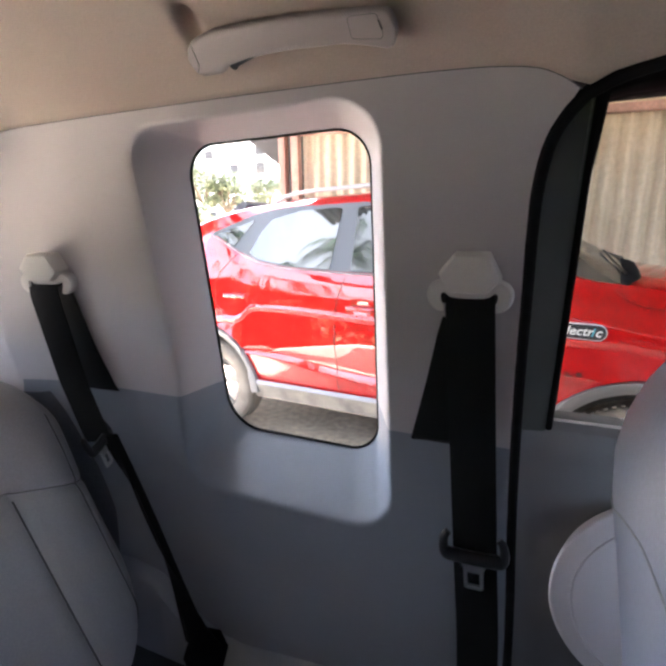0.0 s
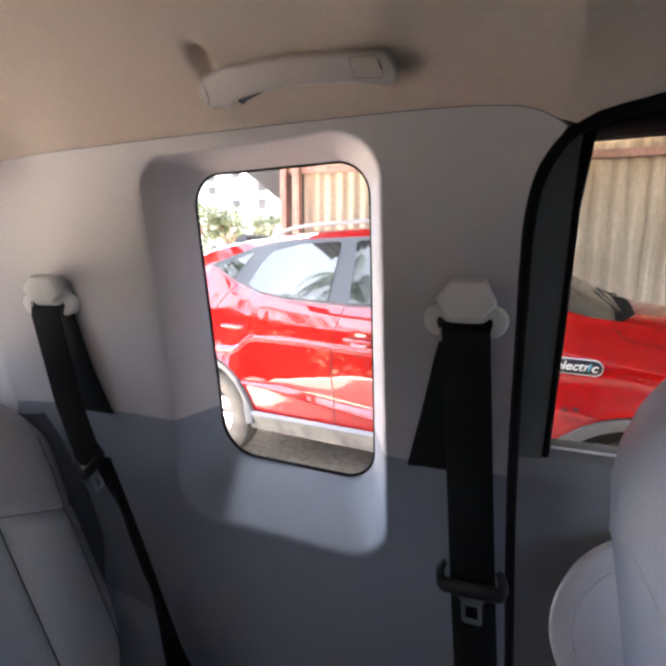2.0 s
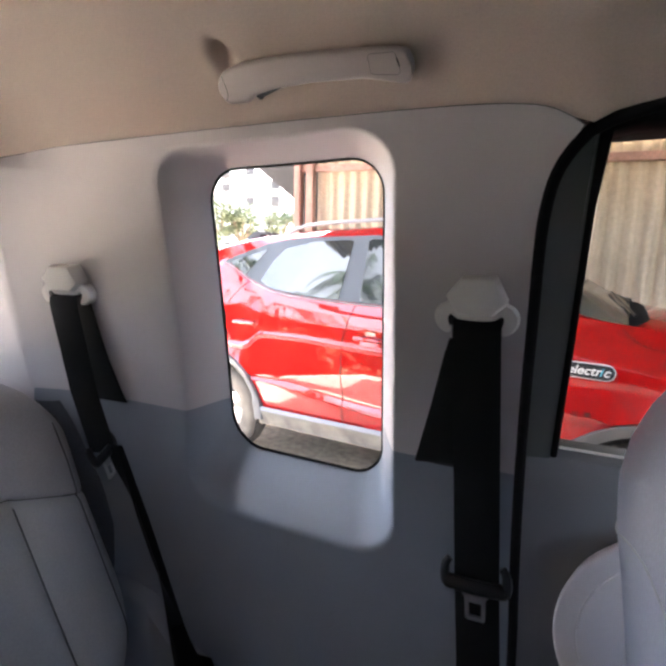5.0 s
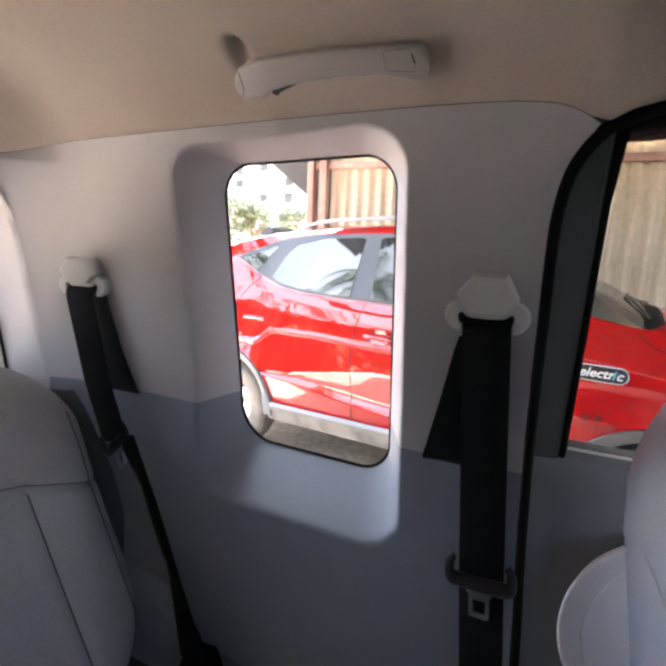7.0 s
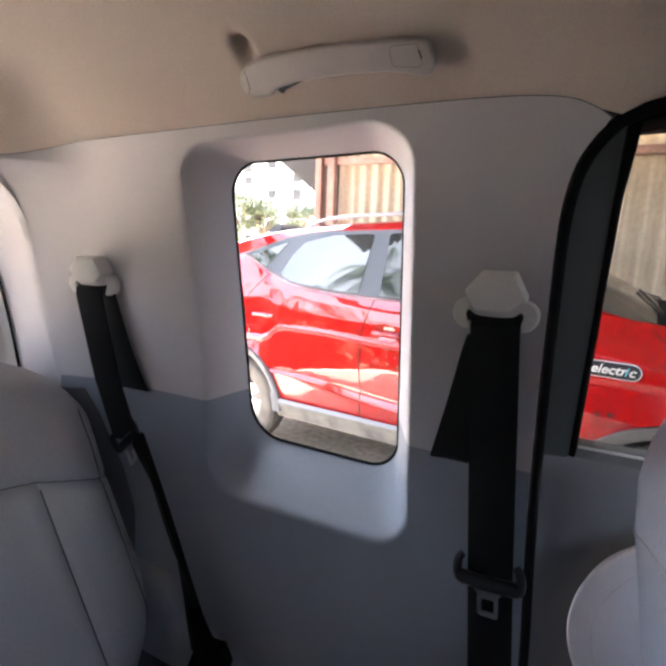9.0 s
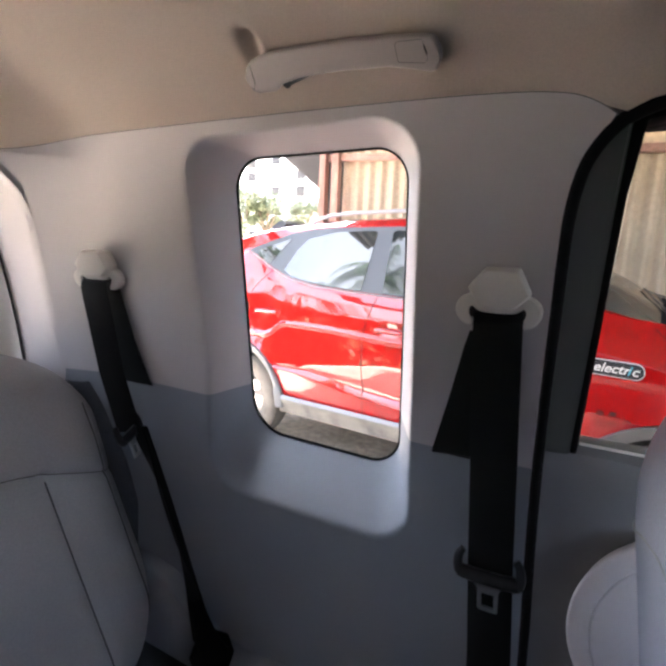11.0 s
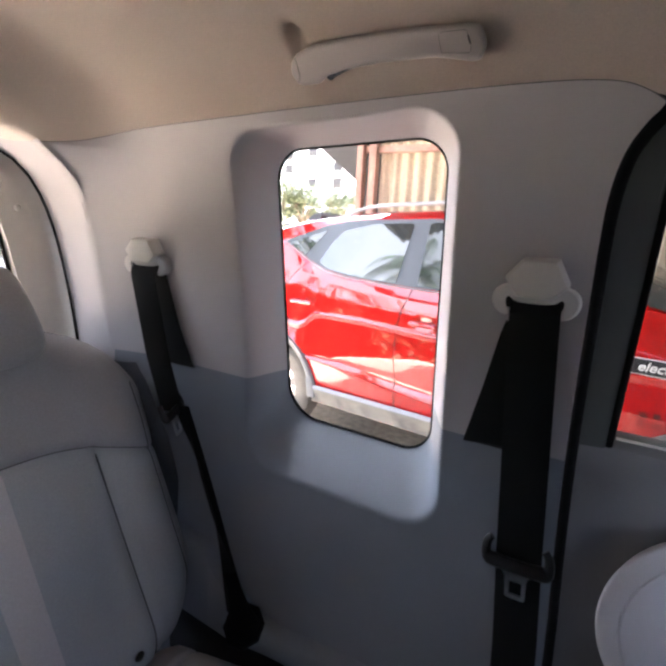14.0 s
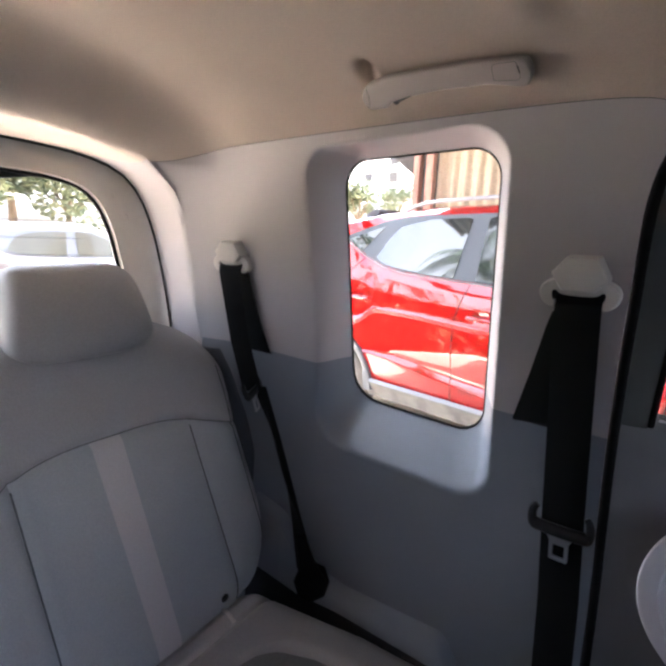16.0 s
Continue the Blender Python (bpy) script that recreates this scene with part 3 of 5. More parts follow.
# ---- grab handle ----
grab_handle = thing("grab_handle", "beige-grey plastic grab handle on the headliner", "handle", at=(-0.05, 0.43, 1.45))
INTO, DOWN = Vector((0, -0.7809, -0.6247)), Vector((0, 0.6247, -0.7809))
H_TOP = [(-0.148, 0.001), (-0.146, -0.0045), (-0.138, -0.0105), (-0.114, -0.0150), (-0.074, -0.0148), (-0.037, -0.0135), (0.002, -0.010), (0.034, -0.0062), (0.044, -0.004), (0.0485, 0.000), (0.050, 0.007)]
H_LOW = [(-0.148, 0.010), (-0.146, 0.017), (-0.140, 0.0205), (-0.118, 0.0205), (-0.108, 0.0145), (-0.085, 0.0112), (-0.044, 0.0105), (0.007, 0.0140), (0.025, 0.0185), (0.042, 0.0235), (0.0475, 0.0225), (0.050, 0.017)]


def handle_at(x, v, w):
    return Vector((x, 0.405, 1.446)) + DOWN * v + INTO * w


def handle_piece(xs, back, slim=1.0):
    rings = []
    for x in xs:
        t = float(np.interp(x, [p[0] for p in H_TOP], [p[1] for p in H_TOP]))
        b = float(np.interp(x, [p[0] for p in H_LOW], [p[1] for p in H_LOW]))
        c, h = (t + b) / 2, max(0.0008, (b - t) / 2 * slim)
        d = back / 2
        ring = []
        for a in np.linspace(0, 2 * math.pi, 33)[:-1]:
            ca, sa = math.cos(a), math.sin(a)
            u = (abs(ca) ** 0.45) * (1 if ca > 0 else -1)
            w = (abs(sa) ** 0.55) * (1 if sa > 0 else -1)
            ring.append(handle_at(x, c + h * u, -d + d * w + 0.004 * math.sin(math.pi * (x + 0.148) / 0.198)))
        rings.append(ring)
    bm = bmesh.new()
    loft(bm, rings, closed=True, cap=True)
    return bm


part("grip", handle_piece(np.linspace(-0.148, 0.050, 70), 0.015), HANDLE, grab_handle, "curved beige-grey grip", 50)
part("foot", handle_piece(np.linspace(-0.144, -0.114, 14), 0.050, 0.78), HANDLE, grab_handle, "", 50)
part("foot", handle_piece(np.linspace(0.012, 0.046, 14), 0.050, 0.78), HANDLE, grab_handle, "", 50)
bm = bmesh.new()
out = rounded([(0.0135, -0.0055), (0.0375, -0.0035), (0.0415, 0.0150), (0.0150, 0.0105)], [0.003] * 4, 4, 4)
tube(bm, [handle_at(u, v, 0.0040 * math.sin(math.pi * (u + 0.148) / 0.198) + 0.0001) for u, v in out], 0.00022, 5, closed=True, up=INTO)
part("cover_joint", bm, THREAD, grab_handle, "fine joint of the screw cover")
bm = bmesh.new()
tube(bm, smooth_line([handle_at(-0.1388, -0.008, 0.0003), handle_at(-0.1380, 0.002, 0.0010), handle_at(-0.1385, 0.010, 0.0009), handle_at(-0.1435, 0.0155, 0.0002)], 2), 0.0003, 5)
part("cover_joint", bm, THREAD, grab_handle, "fine joint of the screw cover")
# dark tapered bar stands in for the shade behind the grip's left end
bm = bmesh.new()
tube(bm, [handle_at(x, float(np.interp(x, [p[0] for p in H_LOW], [p[1] for p in H_LOW])) + 0.0008, -0.013) for x in np.linspace(-0.112, -0.062, 14)], [0.0056 - 0.0050 * k / 13 for k in range(14)], 8)
part("grip_shade", bm, THREAD, grab_handle, "dark bar put in for the shade behind the grip")
bm = bmesh.new()
tube(bm, [handle_at(0.0385, 0.001, 0.0008), handle_at(0.0405, 0.008, 0.0008)], 0.0008, 5)
part("pry_slot", bm, BLACK, grab_handle, "small dark pry slot")


# ---- seat belts ----
def belt_guide(parent, at, along, outward):
    """A hexagonal cover over a loop; along points forward on the wall, outward into the cabin."""
    up = along.cross(outward) * -1
    up = up if up.z > 0 else -up

    def spot(u, v, w):
        return at + along * u + up * v + outward * w

    bm = bmesh.new()
    base = rounded([(-0.0145, 0.0210), (0.0175, 0.0210), (0.0300, -0.0035), (0.0165, -0.0172), (-0.0175, -0.0172), (-0.0295, 0.0020)], [0.003] * 6, 5, 6)
    loft(bm, [[spot(u * k, v * k, w) for u, v in base] for k, w in ((0.97, 0.0), (1.0, 0.006), (1.0, 0.0212), (0.985, 0.0226), (0.915, 0.0262), (0.885, 0.0268), (0.45, 0.0272))], closed=True, cap=True)
    part("cover", bm, GUIDE, parent, "pale grey hexagonal cover", 24)
    half = [(0.0, 0.000), (0.020, -0.002), (0.0285, -0.0062), (0.0355, -0.0092), (0.0402, -0.0150), (0.0418, -0.0220), (0.0398, -0.0300), (0.0345, -0.0362), (0.0285, -0.0385), (0.0250, -0.0380), (0.0256, -0.0330), (0.0285, -0.0265), (0.0290, -0.0205), (0.0262, -0.0172), (0.0225, -0.0195), (0.0180, -0.0236), (0.0, -0.0242)]
    line = smooth_line([Vector(p) for p in half], 2)
    outline = [tuple(p) for p in line] + [(-u, v) for u, v in reversed(line[1:-1])]
    bm = bmesh.new()
    loft(bm, [[spot(u * k, -0.018 + (v + 0.018) * k, w) for u, v in outline] for k, w in ((0.98, 0.002), (1.0, 0.006), (1.0, 0.0115), (0.975, 0.0152), (0.93, 0.0170))], closed=True, cap=True)
    part("loop", bm, GUIDE, parent, "pale grey plastic loop", 40)
    bm = bmesh.new()
    prism(bm, [spot(u, v, 0.0075) for u, v in ((-0.0325, -0.0150), (0.0325, -0.0150), (0.0315, -0.0310), (-0.0315, -0.0310))], outward * 0.003, 0.0005)
    part("slot_liner", bm, BLACK, parent, "black lining of the belt slot")


def belt_tongue(parent, at, along, outward, down):
    """The plastic tongue with its steel blade, on the webbing."""
    def spot(u, v, w):
        return at + along * u + down * v + outward * w

    bm = bmesh.new()
    for s in (-1, 1):
        hook = smooth_line([spot(s * 0.024, 0.013, 0.006), spot(s * 0.0305, 0.012, 0.006), spot(s * 0.0325, 0.002, 0.005), spot(s * 0.0315, -0.008, 0.003), spot(s * 0.0270, -0.0135, 0.001)], 2)
        tube(bm, hook, [0.0065 - 0.0025 * k / (len(hook) - 1) for k in range(len(hook))], 10, up=outward)
    tube(bm, [spot(-0.030, 0.0105, 0.006), spot(-0.012, 0.0115, 0.0065), spot(0.012, 0.0115, 0.0065), spot(0.030, 0.0105, 0.006)], 0.0080, 12, flat=0.8, up=outward)
    grip = part("tongue", bm, BLACK, parent, "black plastic tongue")
    outer = rounded([(-0.0170, 0.0150), (0.0170, 0.0150), (0.0108, 0.0265), (0.0104, 0.0520), (-0.0104, 0.0520), (-0.0108, 0.0265)], [0.001, 0.001, 0.004, 0.003, 0.003, 0.004], 4, 4)
    slot = [(0.0065 * max(-1.0, min(1.0, u / 0.0095)), 0.0385 + 0.0085 * max(-1.0, min(1.0, (v - 0.0385) / 0.0115))) for u, v in outer]
    bm = bmesh.new()
    loft(bm, [[spot(u, v, w) for u, v in line] for line, w in ((slot, 0.0042), (outer, 0.0042), (outer, 0.0066), ([(u * 0.94, 0.0335 + (v - 0.0335) * 0.96) for u, v in outer], 0.0076), (slot, 0.0076), (slot, 0.0042))], closed=True)
    part("blade", bm, STEEL, grip, "bright steel blade with a slot", 30)


IN = Vector((0, -0.993, -0.119))
front_belt = thing("seat_belt", "black front seat belt hanging from a pale grey guide", "seat belt", group="seat belts", at=(0.115, 0.48, 1.24))
belt_guide(front_belt, Vector((0.1138, 0.476 + 0.008, 1.2428)), Vector((1, 0, 0)), IN)
bm = bmesh.new()
run = resample([(0.1145, 0.478, 1.2178), (0.1156, 0.4645, 1.2153), (0.1163, 0.464, 1.202), (0.1255, 0.470, 1.072), (0.135, 0.474, 0.940), (0.1445, 0.476, 0.825), (0.165, 0.49, 0.42)], 40)
strip(bm, run, (0.0465, 0.0, 0.003), 0.0018)
part("webbing", bm, WEB, front_belt, "flat black webbing")
bm = bmesh.new()
run = resample([(0.110, 0.482, 1.214), (0.096, 0.490, 1.12), (0.083, 0.499, 1.048), (0.080, 0.512, 1.03)], 16)
strip(bm, run, [Vector((0.040 + 0.016 * i / 15, 0, 0.004)) for i in range(16)], 0.0018)
part("retractor_webbing", bm, WEB, front_belt, "black webbing running into the trim")
belt_tongue(front_belt, Vector((0.134, 0.4705, 0.943)), Vector((0.995, 0, 0.05)), Vector((0, -1, 0.02)), Vector((0.07, 0.02, -0.997)))
bm = bmesh.new()
box(bm, (0.052, 0.008, 0.006), (0.084, 0.5035, 1.0475), 0.002)
part("slot_frame", bm, BLACK, front_belt, "black slot edge")

rear_belt = thing("seat_belt", "black rear seat belt beside the rear seat, anchored at the floor", "seat belt", group="seat belts", at=(-0.44, 0.48, 1.24))
R_ALONG = Vector((0.95, 0.26, -0.02)).normalized()
R_IN = Vector((0.28, -0.95, -0.12)).normalized()
R_IN = (R_IN - R_ALONG * R_IN.dot(R_ALONG)).normalized()
belt_guide(rear_belt, Vector((-0.474, 0.471, 1.240)), R_ALONG, R_IN)
bm = bmesh.new()
run = resample([(-0.469, 0.463, 1.2150), (-0.468, 0.451, 1.2125), (-0.466, 0.4495, 1.200), (-0.443, 0.456, 1.07), (-0.422, 0.464, 0.985), (-0.420, 0.466, 0.972)], 24)
strip(bm, run, Vector((0.040, 0.014, 0.0)), 0.0018)
part("webbing", bm, WEB, rear_belt, "flat black webbing")
bm = bmesh.new()
run = resample([tuple(p) for p in smooth_line([Vector(p) for p in ((-0.404, 0.466, 0.985), (-0.374, 0.474, 0.905), (-0.351, 0.480, 0.826), (-0.324, 0.484, 0.755), (-0.302, 0.485, 0.692), (-0.292, 0.487, 0.62))], 1)], 30)
strip(bm, run, [Vector((0.020, 0.006, 0.0)) * (1 - a) * (1 - b) + Vector((0.015, -0.013, 0.0)) * a * (1 - b) + Vector((0.030, 0.010, 0.0)) * b for a, b in ((ease(i / 9), ease((i - 14) / 12)) for i in range(30))], 0.0018)
part("lap_webbing", bm, WEB, rear_belt, "black lap webbing twisted edge-on towards the floor")
bm = bmesh.new()
run = resample([tuple(p) for p in smooth_line([Vector(p) for p in ((-0.400, 0.474, 0.985), (-0.377, 0.483, 0.905), (-0.350, 0.488, 0.826), (-0.322, 0.489, 0.755), (-0.297, 0.488, 0.700))], 1)], 24)
strip(bm, run, [Vector((0.016, 0.005, 0.0)) * (1 - ease((i - 8) / 15)) + Vector((0.010, 0.004, 0.0)) * ease((i - 8) / 15) for i in range(24)], 0.0018)
part("lap_webbing", bm, WEB, rear_belt, "black lap webbing lying against the wall")
bm = bmesh.new()
run = resample([(-0.463, 0.470, 1.212), (-0.449, 0.482, 1.12), (-0.434, 0.4935, 1.053), (-0.433, 0.496, 1.046)], 16)
strip(bm, run, [Vector((0.046 + 0.016 * i / 15, 0.004, 0)) for i in range(16)], 0.0018)
part("retractor_webbing", bm, WEB, rear_belt, "black webbing running into the trim")
TONGUE_U, TONGUE_D = Vector((-0.36, 0.88, 0.16)).normalized(), Vector((0.14, 0.06, -0.98)).normalized()
TONGUE_D = (TONGUE_D - TONGUE_U * TONGUE_D.dot(TONGUE_U)).normalized()
belt_tongue(rear_belt, Vector((-0.412, 0.452, 0.987)), TONGUE_U * 0.85, TONGUE_D.cross(TONGUE_U), TONGUE_D)
bm = bmesh.new()
BOOT_U, BOOT_V = Vector((0.90, 0.38, 0.25)).normalized(), Vector((0.30, -0.92, 0.2)).normalized()
foot_at, facing = Vector((-0.272, 0.488, 0.606)), Vector((0.5, -0.62, 0.6)).normalized()
loft(bm, [[Vector((-0.303, 0.484, 0.700)).lerp(foot_at, f) + BOOT_U * (w * math.cos(a)) + BOOT_V * (0.55 * w * math.sin(a)) for a in np.linspace(0, 2 * math.pi, 25)[:-1]]
          for w, f in ((0.011, 0.0), (0.012, 0.04), (0.0135, 0.3), (0.017, 0.55), (0.023, 0.8), (0.030, 0.97), (0.028, 1.08))], closed=True, cap=True)
boot = part("anchor_cover", bm, RUBBER, rear_belt, "black floor anchor boot", 50)
side_u = facing.cross(Vector((0, 0, 1))).normalized()
side_v = side_u.cross(facing)
bm = bmesh.new()
loft(bm, [[foot_at + side_u * (r * math.cos(a)) + side_v * (r * math.sin(a)) + facing * w for a in np.linspace(0, 2 * math.pi, 9)[:-1]] for r, w in ((0.033, -0.012), (0.036, -0.004), (0.036, 0.004), (0.031, 0.010), (0.012, 0.012))], closed=True, cap=True)
part("base_plate", bm, RUBBER, boot, "faceted black base", 25)


# ---- rear seats ----
LEAN = math.tan(radians(20))


def back_x(z):
    return -0.386 - LEAN * (z - 0.596)


def rear_seat(shift, flip):
    """Backrest of stitched panels, headrest and cushion. y is counted from the seat's middle, outer side positive."""
    seat = thing("rear_seat", "slate leatherette rear seat with a pale centre stripe" if flip > 0 else "slate leatherette rear seat, mostly out of view",
                 "seat", group="rear seats", at=(-0.35, shift, 0.35))
    # seam places across at the foot and at the yoke seam
    foot = [-0.277, -0.131, -0.004, 0.037, 0.167, 0.298]
    yoke = [-0.265, -0.150, -0.037, 0.012, 0.142, 0.277]
    steps = [12, 12, 7, 12, 14]

    def yoke_z(y):
        return 0.934 - 1.1 * max(0.0, abs(y) - 0.02) ** 2 * (0.9 if y > 0 else 1.1)

    def place(y, z, edge):
        """Front skin: bolsters stand proud, seams sink in, the rim rolls back. edge: how near the outer rim, 0 to 1."""
        bulge = 0.022 * math.exp(-((abs(y) - 0.20) / 0.06) ** 2) * (1 if z < 0.95 else max(0, 1 - (z - 0.95) / 0.12)) + 0.012 * math.exp(-((y - 0.0) / 0.10) ** 2)
        sink = 0.0
        f = min(1.0, max(0.0, (z - 0.515) / 0.41))
        for a, b in ((foot[1], yoke[1]), (foot[4], yoke[4])):
            if z < yoke_z(y) + 0.004:
                sink += 0.006 * math.exp(-((y - (a + (b - a) * f)) / 0.0035) ** 2)
        sink += 0.007 * math.exp(-((z - yoke_z(y)) / 0.005) ** 2)
        roll = 0.10 * (1 - math.sqrt(max(0.0, 1 - edge ** 2)))
        low = 0.515 + 0.045 * ease((abs(y) - 0.13) / 0.06) + 12 * max(0.0, abs(y) - 0.19) ** 2
        tuck = 0.045 * max(0.0, 1 - (z - low) / 0.10) ** 2.2
        return Vector((back_x(z) + bulge - sink - roll - tuck, shift + flip * y, z))

    columns = []
    for s in range(5):
        for k in range(steps[s] + (1 if s == 4 else 0)):
            columns.append((s, k / steps[s]))
    grid = []
    for r in range(61):
        line = []
        for s, k in columns:
            if r <= 40:
                f = r / 40
                a, b = foot[s] + (yoke[s] - foot[s]) * f, foot[s + 1] + (yoke[s + 1] - foot[s + 1]) * f
                y = a + (b - a) * k
                low = 0.515 + 0.045 * ease((abs(y) - 0.13) / 0.06) + 12 * max(0.0, abs(y) - 0.19) ** 2
                z = low + (yoke_z(y) - low) * f
                reach = (foot[0] + (yoke[0] - foot[0]) * f, foot[5] + (yoke[5] - foot[5]) * f)
            else:
                g = (r - 40) / 20
                a, b = yoke[s], yoke[s + 1]
                y = a + (b - a) * k
                top = 1.118 - 0.030 * (y / 0.16) ** 2 if abs(y) < 0.16 else 1.118 - 0.030 - 0.34 * (abs(y) - 0.16) - 4.5 * (abs(y) - 0.16) ** 2
                z = yoke_z(y) + (top - yoke_z(y)) * g
                reach = (yoke[0], yoke[5])
            half = reach[1] if y > 0 else -reach[0]
            e_side = max(0.0, (abs(y) - (half - 0.055)) / 0.055)
            e_top = max(0.0, ((r - 40) / 20 - 0.72) / 0.28) if r > 40 else 0.0
            e = min(1.0, math.hypot(e_side, e_top * 0.8))
            line.append(place(y, z, e))
        grid.append(line)

    def patch(name, mat, r0, r1, c0, c1, label):
        bm = bmesh.new()
        loft(bm, [grid[r][c0:c1 + 1] for r in range(r0, r1 + 1)])
        return part(name, bm, mat, seat, label, 60)

    ends = [0]
    for s in steps:
        ends.append(ends[-1] + s)
    names = ["side_bolster", "centre_panel", "stripe", "centre_panel", "side_bolster"]
    mats = [SEAT, SEAT, SEAT_STRIPE, SEAT, SEAT]
    for s in range(5):
        patch(names[s], mats[s], 0, 40, ends[s], ends[s + 1], "pale grey centre stripe" if s == 2 else "")
    patch("yoke", SEAT_UP, 40, 60, 0, len(columns) - 1, "smooth upper back panel")
    for c in (ends[1], ends[4]):
        bm = bmesh.new()
        tube(bm, [grid[r][c] + Vector((0.0012, 0, 0)) for r in range(0, 40)], 0.0013, 5)
        part("seam", bm, THREAD, seat, "fine dark stitched seam")
    bm = bmesh.new()
    tube(bm, [grid[40][c] + Vector((0.0004, 0, 0)) for c in range(3, len(columns) - 3)], 0.0009, 5)
    part("seam", bm, THREAD, seat, "fine dark stitched seam")
    rim_line = [grid[r][-6] + Vector((0.0012, 0, 0)) for r in range(3, 56)]
    bm = bmesh.new()
    tube(bm, rim_line, 0.0011, 5)
    part("piping", bm, THREAD, seat, "dark piping along the bolster's edge")
    # dark side flap, added for the shade in the gap between bolster and wall
    flap = []
    for z in np.linspace(0.60, 1.030, 30):
        lead = float(np.interp(z, [0.60, 0.722, 0.803, 0.881, 0.992, 1.03], [-0.510, -0.478, -0.472, -0.492, -0.528, -0.548]))
        row = []
        for back, off in ((0.0, 0.004), (0.003, -0.001), (0.010, -0.006), (0.03, -0.008), (0.10, -0.008)):
            y = wall_y(z, lead - back) + off - 0.230
            row.append((lead - back, shift + flip * y, z))
        flap.append(row)
    bm = bmesh.new()
    loft(bm, flap)
    part("shade_flap", bm, SHADE_CLOTH, seat, "dark flap added for the shade beside the side wall", 50)
    # back shell
    bm = bmesh.new()
    rim = [line[0] for line in grid] + grid[60][1:] + [line[-1] for line in reversed(grid[:-1])] + grid[0][-2::-1]
    mid = Vector((back_x(0.8) - 0.10, shift, 0.8))
    loft(bm, [rim, [Vector((p.x - 0.015, p.y, p.z)) for p in rim], [Vector((back_x(p.z) - 0.11, shift + (p.y - shift) * 0.97, 0.8 + (p.z - 0.8) * 0.97)) for p in rim]])
    part("back_shell", bm, CARPET, seat, "dark carpeted back shell", 50)
    bm = bmesh.new()
    prism(bm, [Vector((back_x(p.z) - 0.105, shift + (p.y - shift) * 0.97, 0.8 + (p.z - 0.8) * 0.97)) for p in rim[::4]], (-0.012, 0, 0))
    part("back_board", bm, TRIM_LOW, seat)
    # headrest
    rings = []
    for k in range(40):
        s = -0.998 * math.cos(math.pi * k / 39)
        z = 1.140 + 0.075 * s
        half = (0.110 - 0.013 * (s + 0.3)) * ((1 - s ** 8) ** 0.25 if s > 0 else (1 - abs(s) ** 4.5) ** 0.33)
        deep = 0.050 * (1 - abs(s) ** 3) ** 0.42
        mid = Vector((back_x(z) + 0.008 + 0.010 * math.cos(s * 1.3), shift - flip * 0.010, z))
        rings.append([mid + Vector((deep * (1 if math.sin(a) > 0 else -1) * abs(math.sin(a)) ** 0.6, flip * half * (1 if math.cos(a) > 0 else -1) * abs(math.cos(a)) ** 0.5, 0))
                      for a in np.linspace(0, 2 * math.pi, 61)[:-1]])
    bm = bmesh.new()
    loft(bm, rings, closed=True, cap=True)
    rest = part("headrest", bm, SEAT_UP, seat, "rounded headrest", 70)
    bm = bmesh.new()
    line = rings[32]
    tube(bm, line, 0.0009, 5, closed=True)
    part("stitching", bm, SEAT, rest, "fine stitched seam")
    # cushion
    rings = []
    for k in range(120):
        s = k / 119
        x = -0.404 + 0.446 * s
        lip = min(1.0, math.sqrt(max(0.0, min(s, 1 - s)) / 0.09 + 0.01))
        top = 0.578 - 0.012 * s + 0.045 * (lip - 1)
        wide = float(np.interp(x, [-0.42, -0.37, -0.24, -0.15, -0.035, 0.05], [0.200, 0.212, 0.247, 0.272, 0.290, 0.285]))
        ring = []
        for j in range(57):
            y = -wide + 2 * wide * j / 56
            edge = max(0.0, (abs(y) - (wide - 0.05)) / 0.05)
            panel = float(np.interp(x, [-0.29, -0.272, -0.24, -0.18, 0.05], [0.02, 0.105, 0.150, 0.182, 0.225]))
            inside = ease((panel - abs(y)) / 0.008) * ease((x + 0.282) / 0.012)
            z = top - 0.05 * (1 - math.sqrt(max(0, 1 - edge ** 2))) - 0.007 * inside
            z -= 0.008 * math.exp(-((x + 0.335) / 0.0045) ** 2)
            ring.append((x, shift + flip * y, z))
        ring += [(x, shift + flip * wide, 0.37), (x, shift - flip * wide, 0.37)]
        rings.append(ring)
    bm = bmesh.new()
    loft(bm, rings, closed=True, cap=True)
    part("cushion", bm, SEAT_UP, seat, "padded seat cushion", 60)
    rows = []
    for x in np.linspace(-0.274, 0.02, 30):
        reach = float(np.interp(x, [-0.274, -0.270, -0.262, -0.24, -0.18, 0.02], [0.070, 0.092, 0.115, 0.142, 0.174, 0.21]))
        z = 0.578 - 0.012 * (x + 0.418) / 0.46 - 0.0045
        rows.append([(x, shift + flip * reach * k / 12, z - 0.003 * (abs(k) / 12) ** 6) for k in range(-12, 13)])
    bm = bmesh.new()
    loft(bm, rows)
    part("inner_panel", bm, SEAT_INNER, seat, "darker perforated cushion panel", 60)
    bm = bmesh.new()
    bmesh.ops.create_uvsphere(bm, u_segments=14, v_segments=8, radius=0.008, matrix=Matrix.Translation((back_x(0.597) + 0.010, shift + flip * 0.128, 0.597)) @ Matrix.Diagonal((0.5, 1, 1, 1)))
    part("eyelet", bm, BLACK, seat, "small black eyelet")
    bm = bmesh.new()
    tube(bm, smooth_line([(-0.392, shift + flip * 0.124, 0.570), (-0.362, shift + flip * 0.121, 0.581), (-0.338, shift + flip * 0.118, 0.576)], 2), 0.0038, 8, flat=0.35)
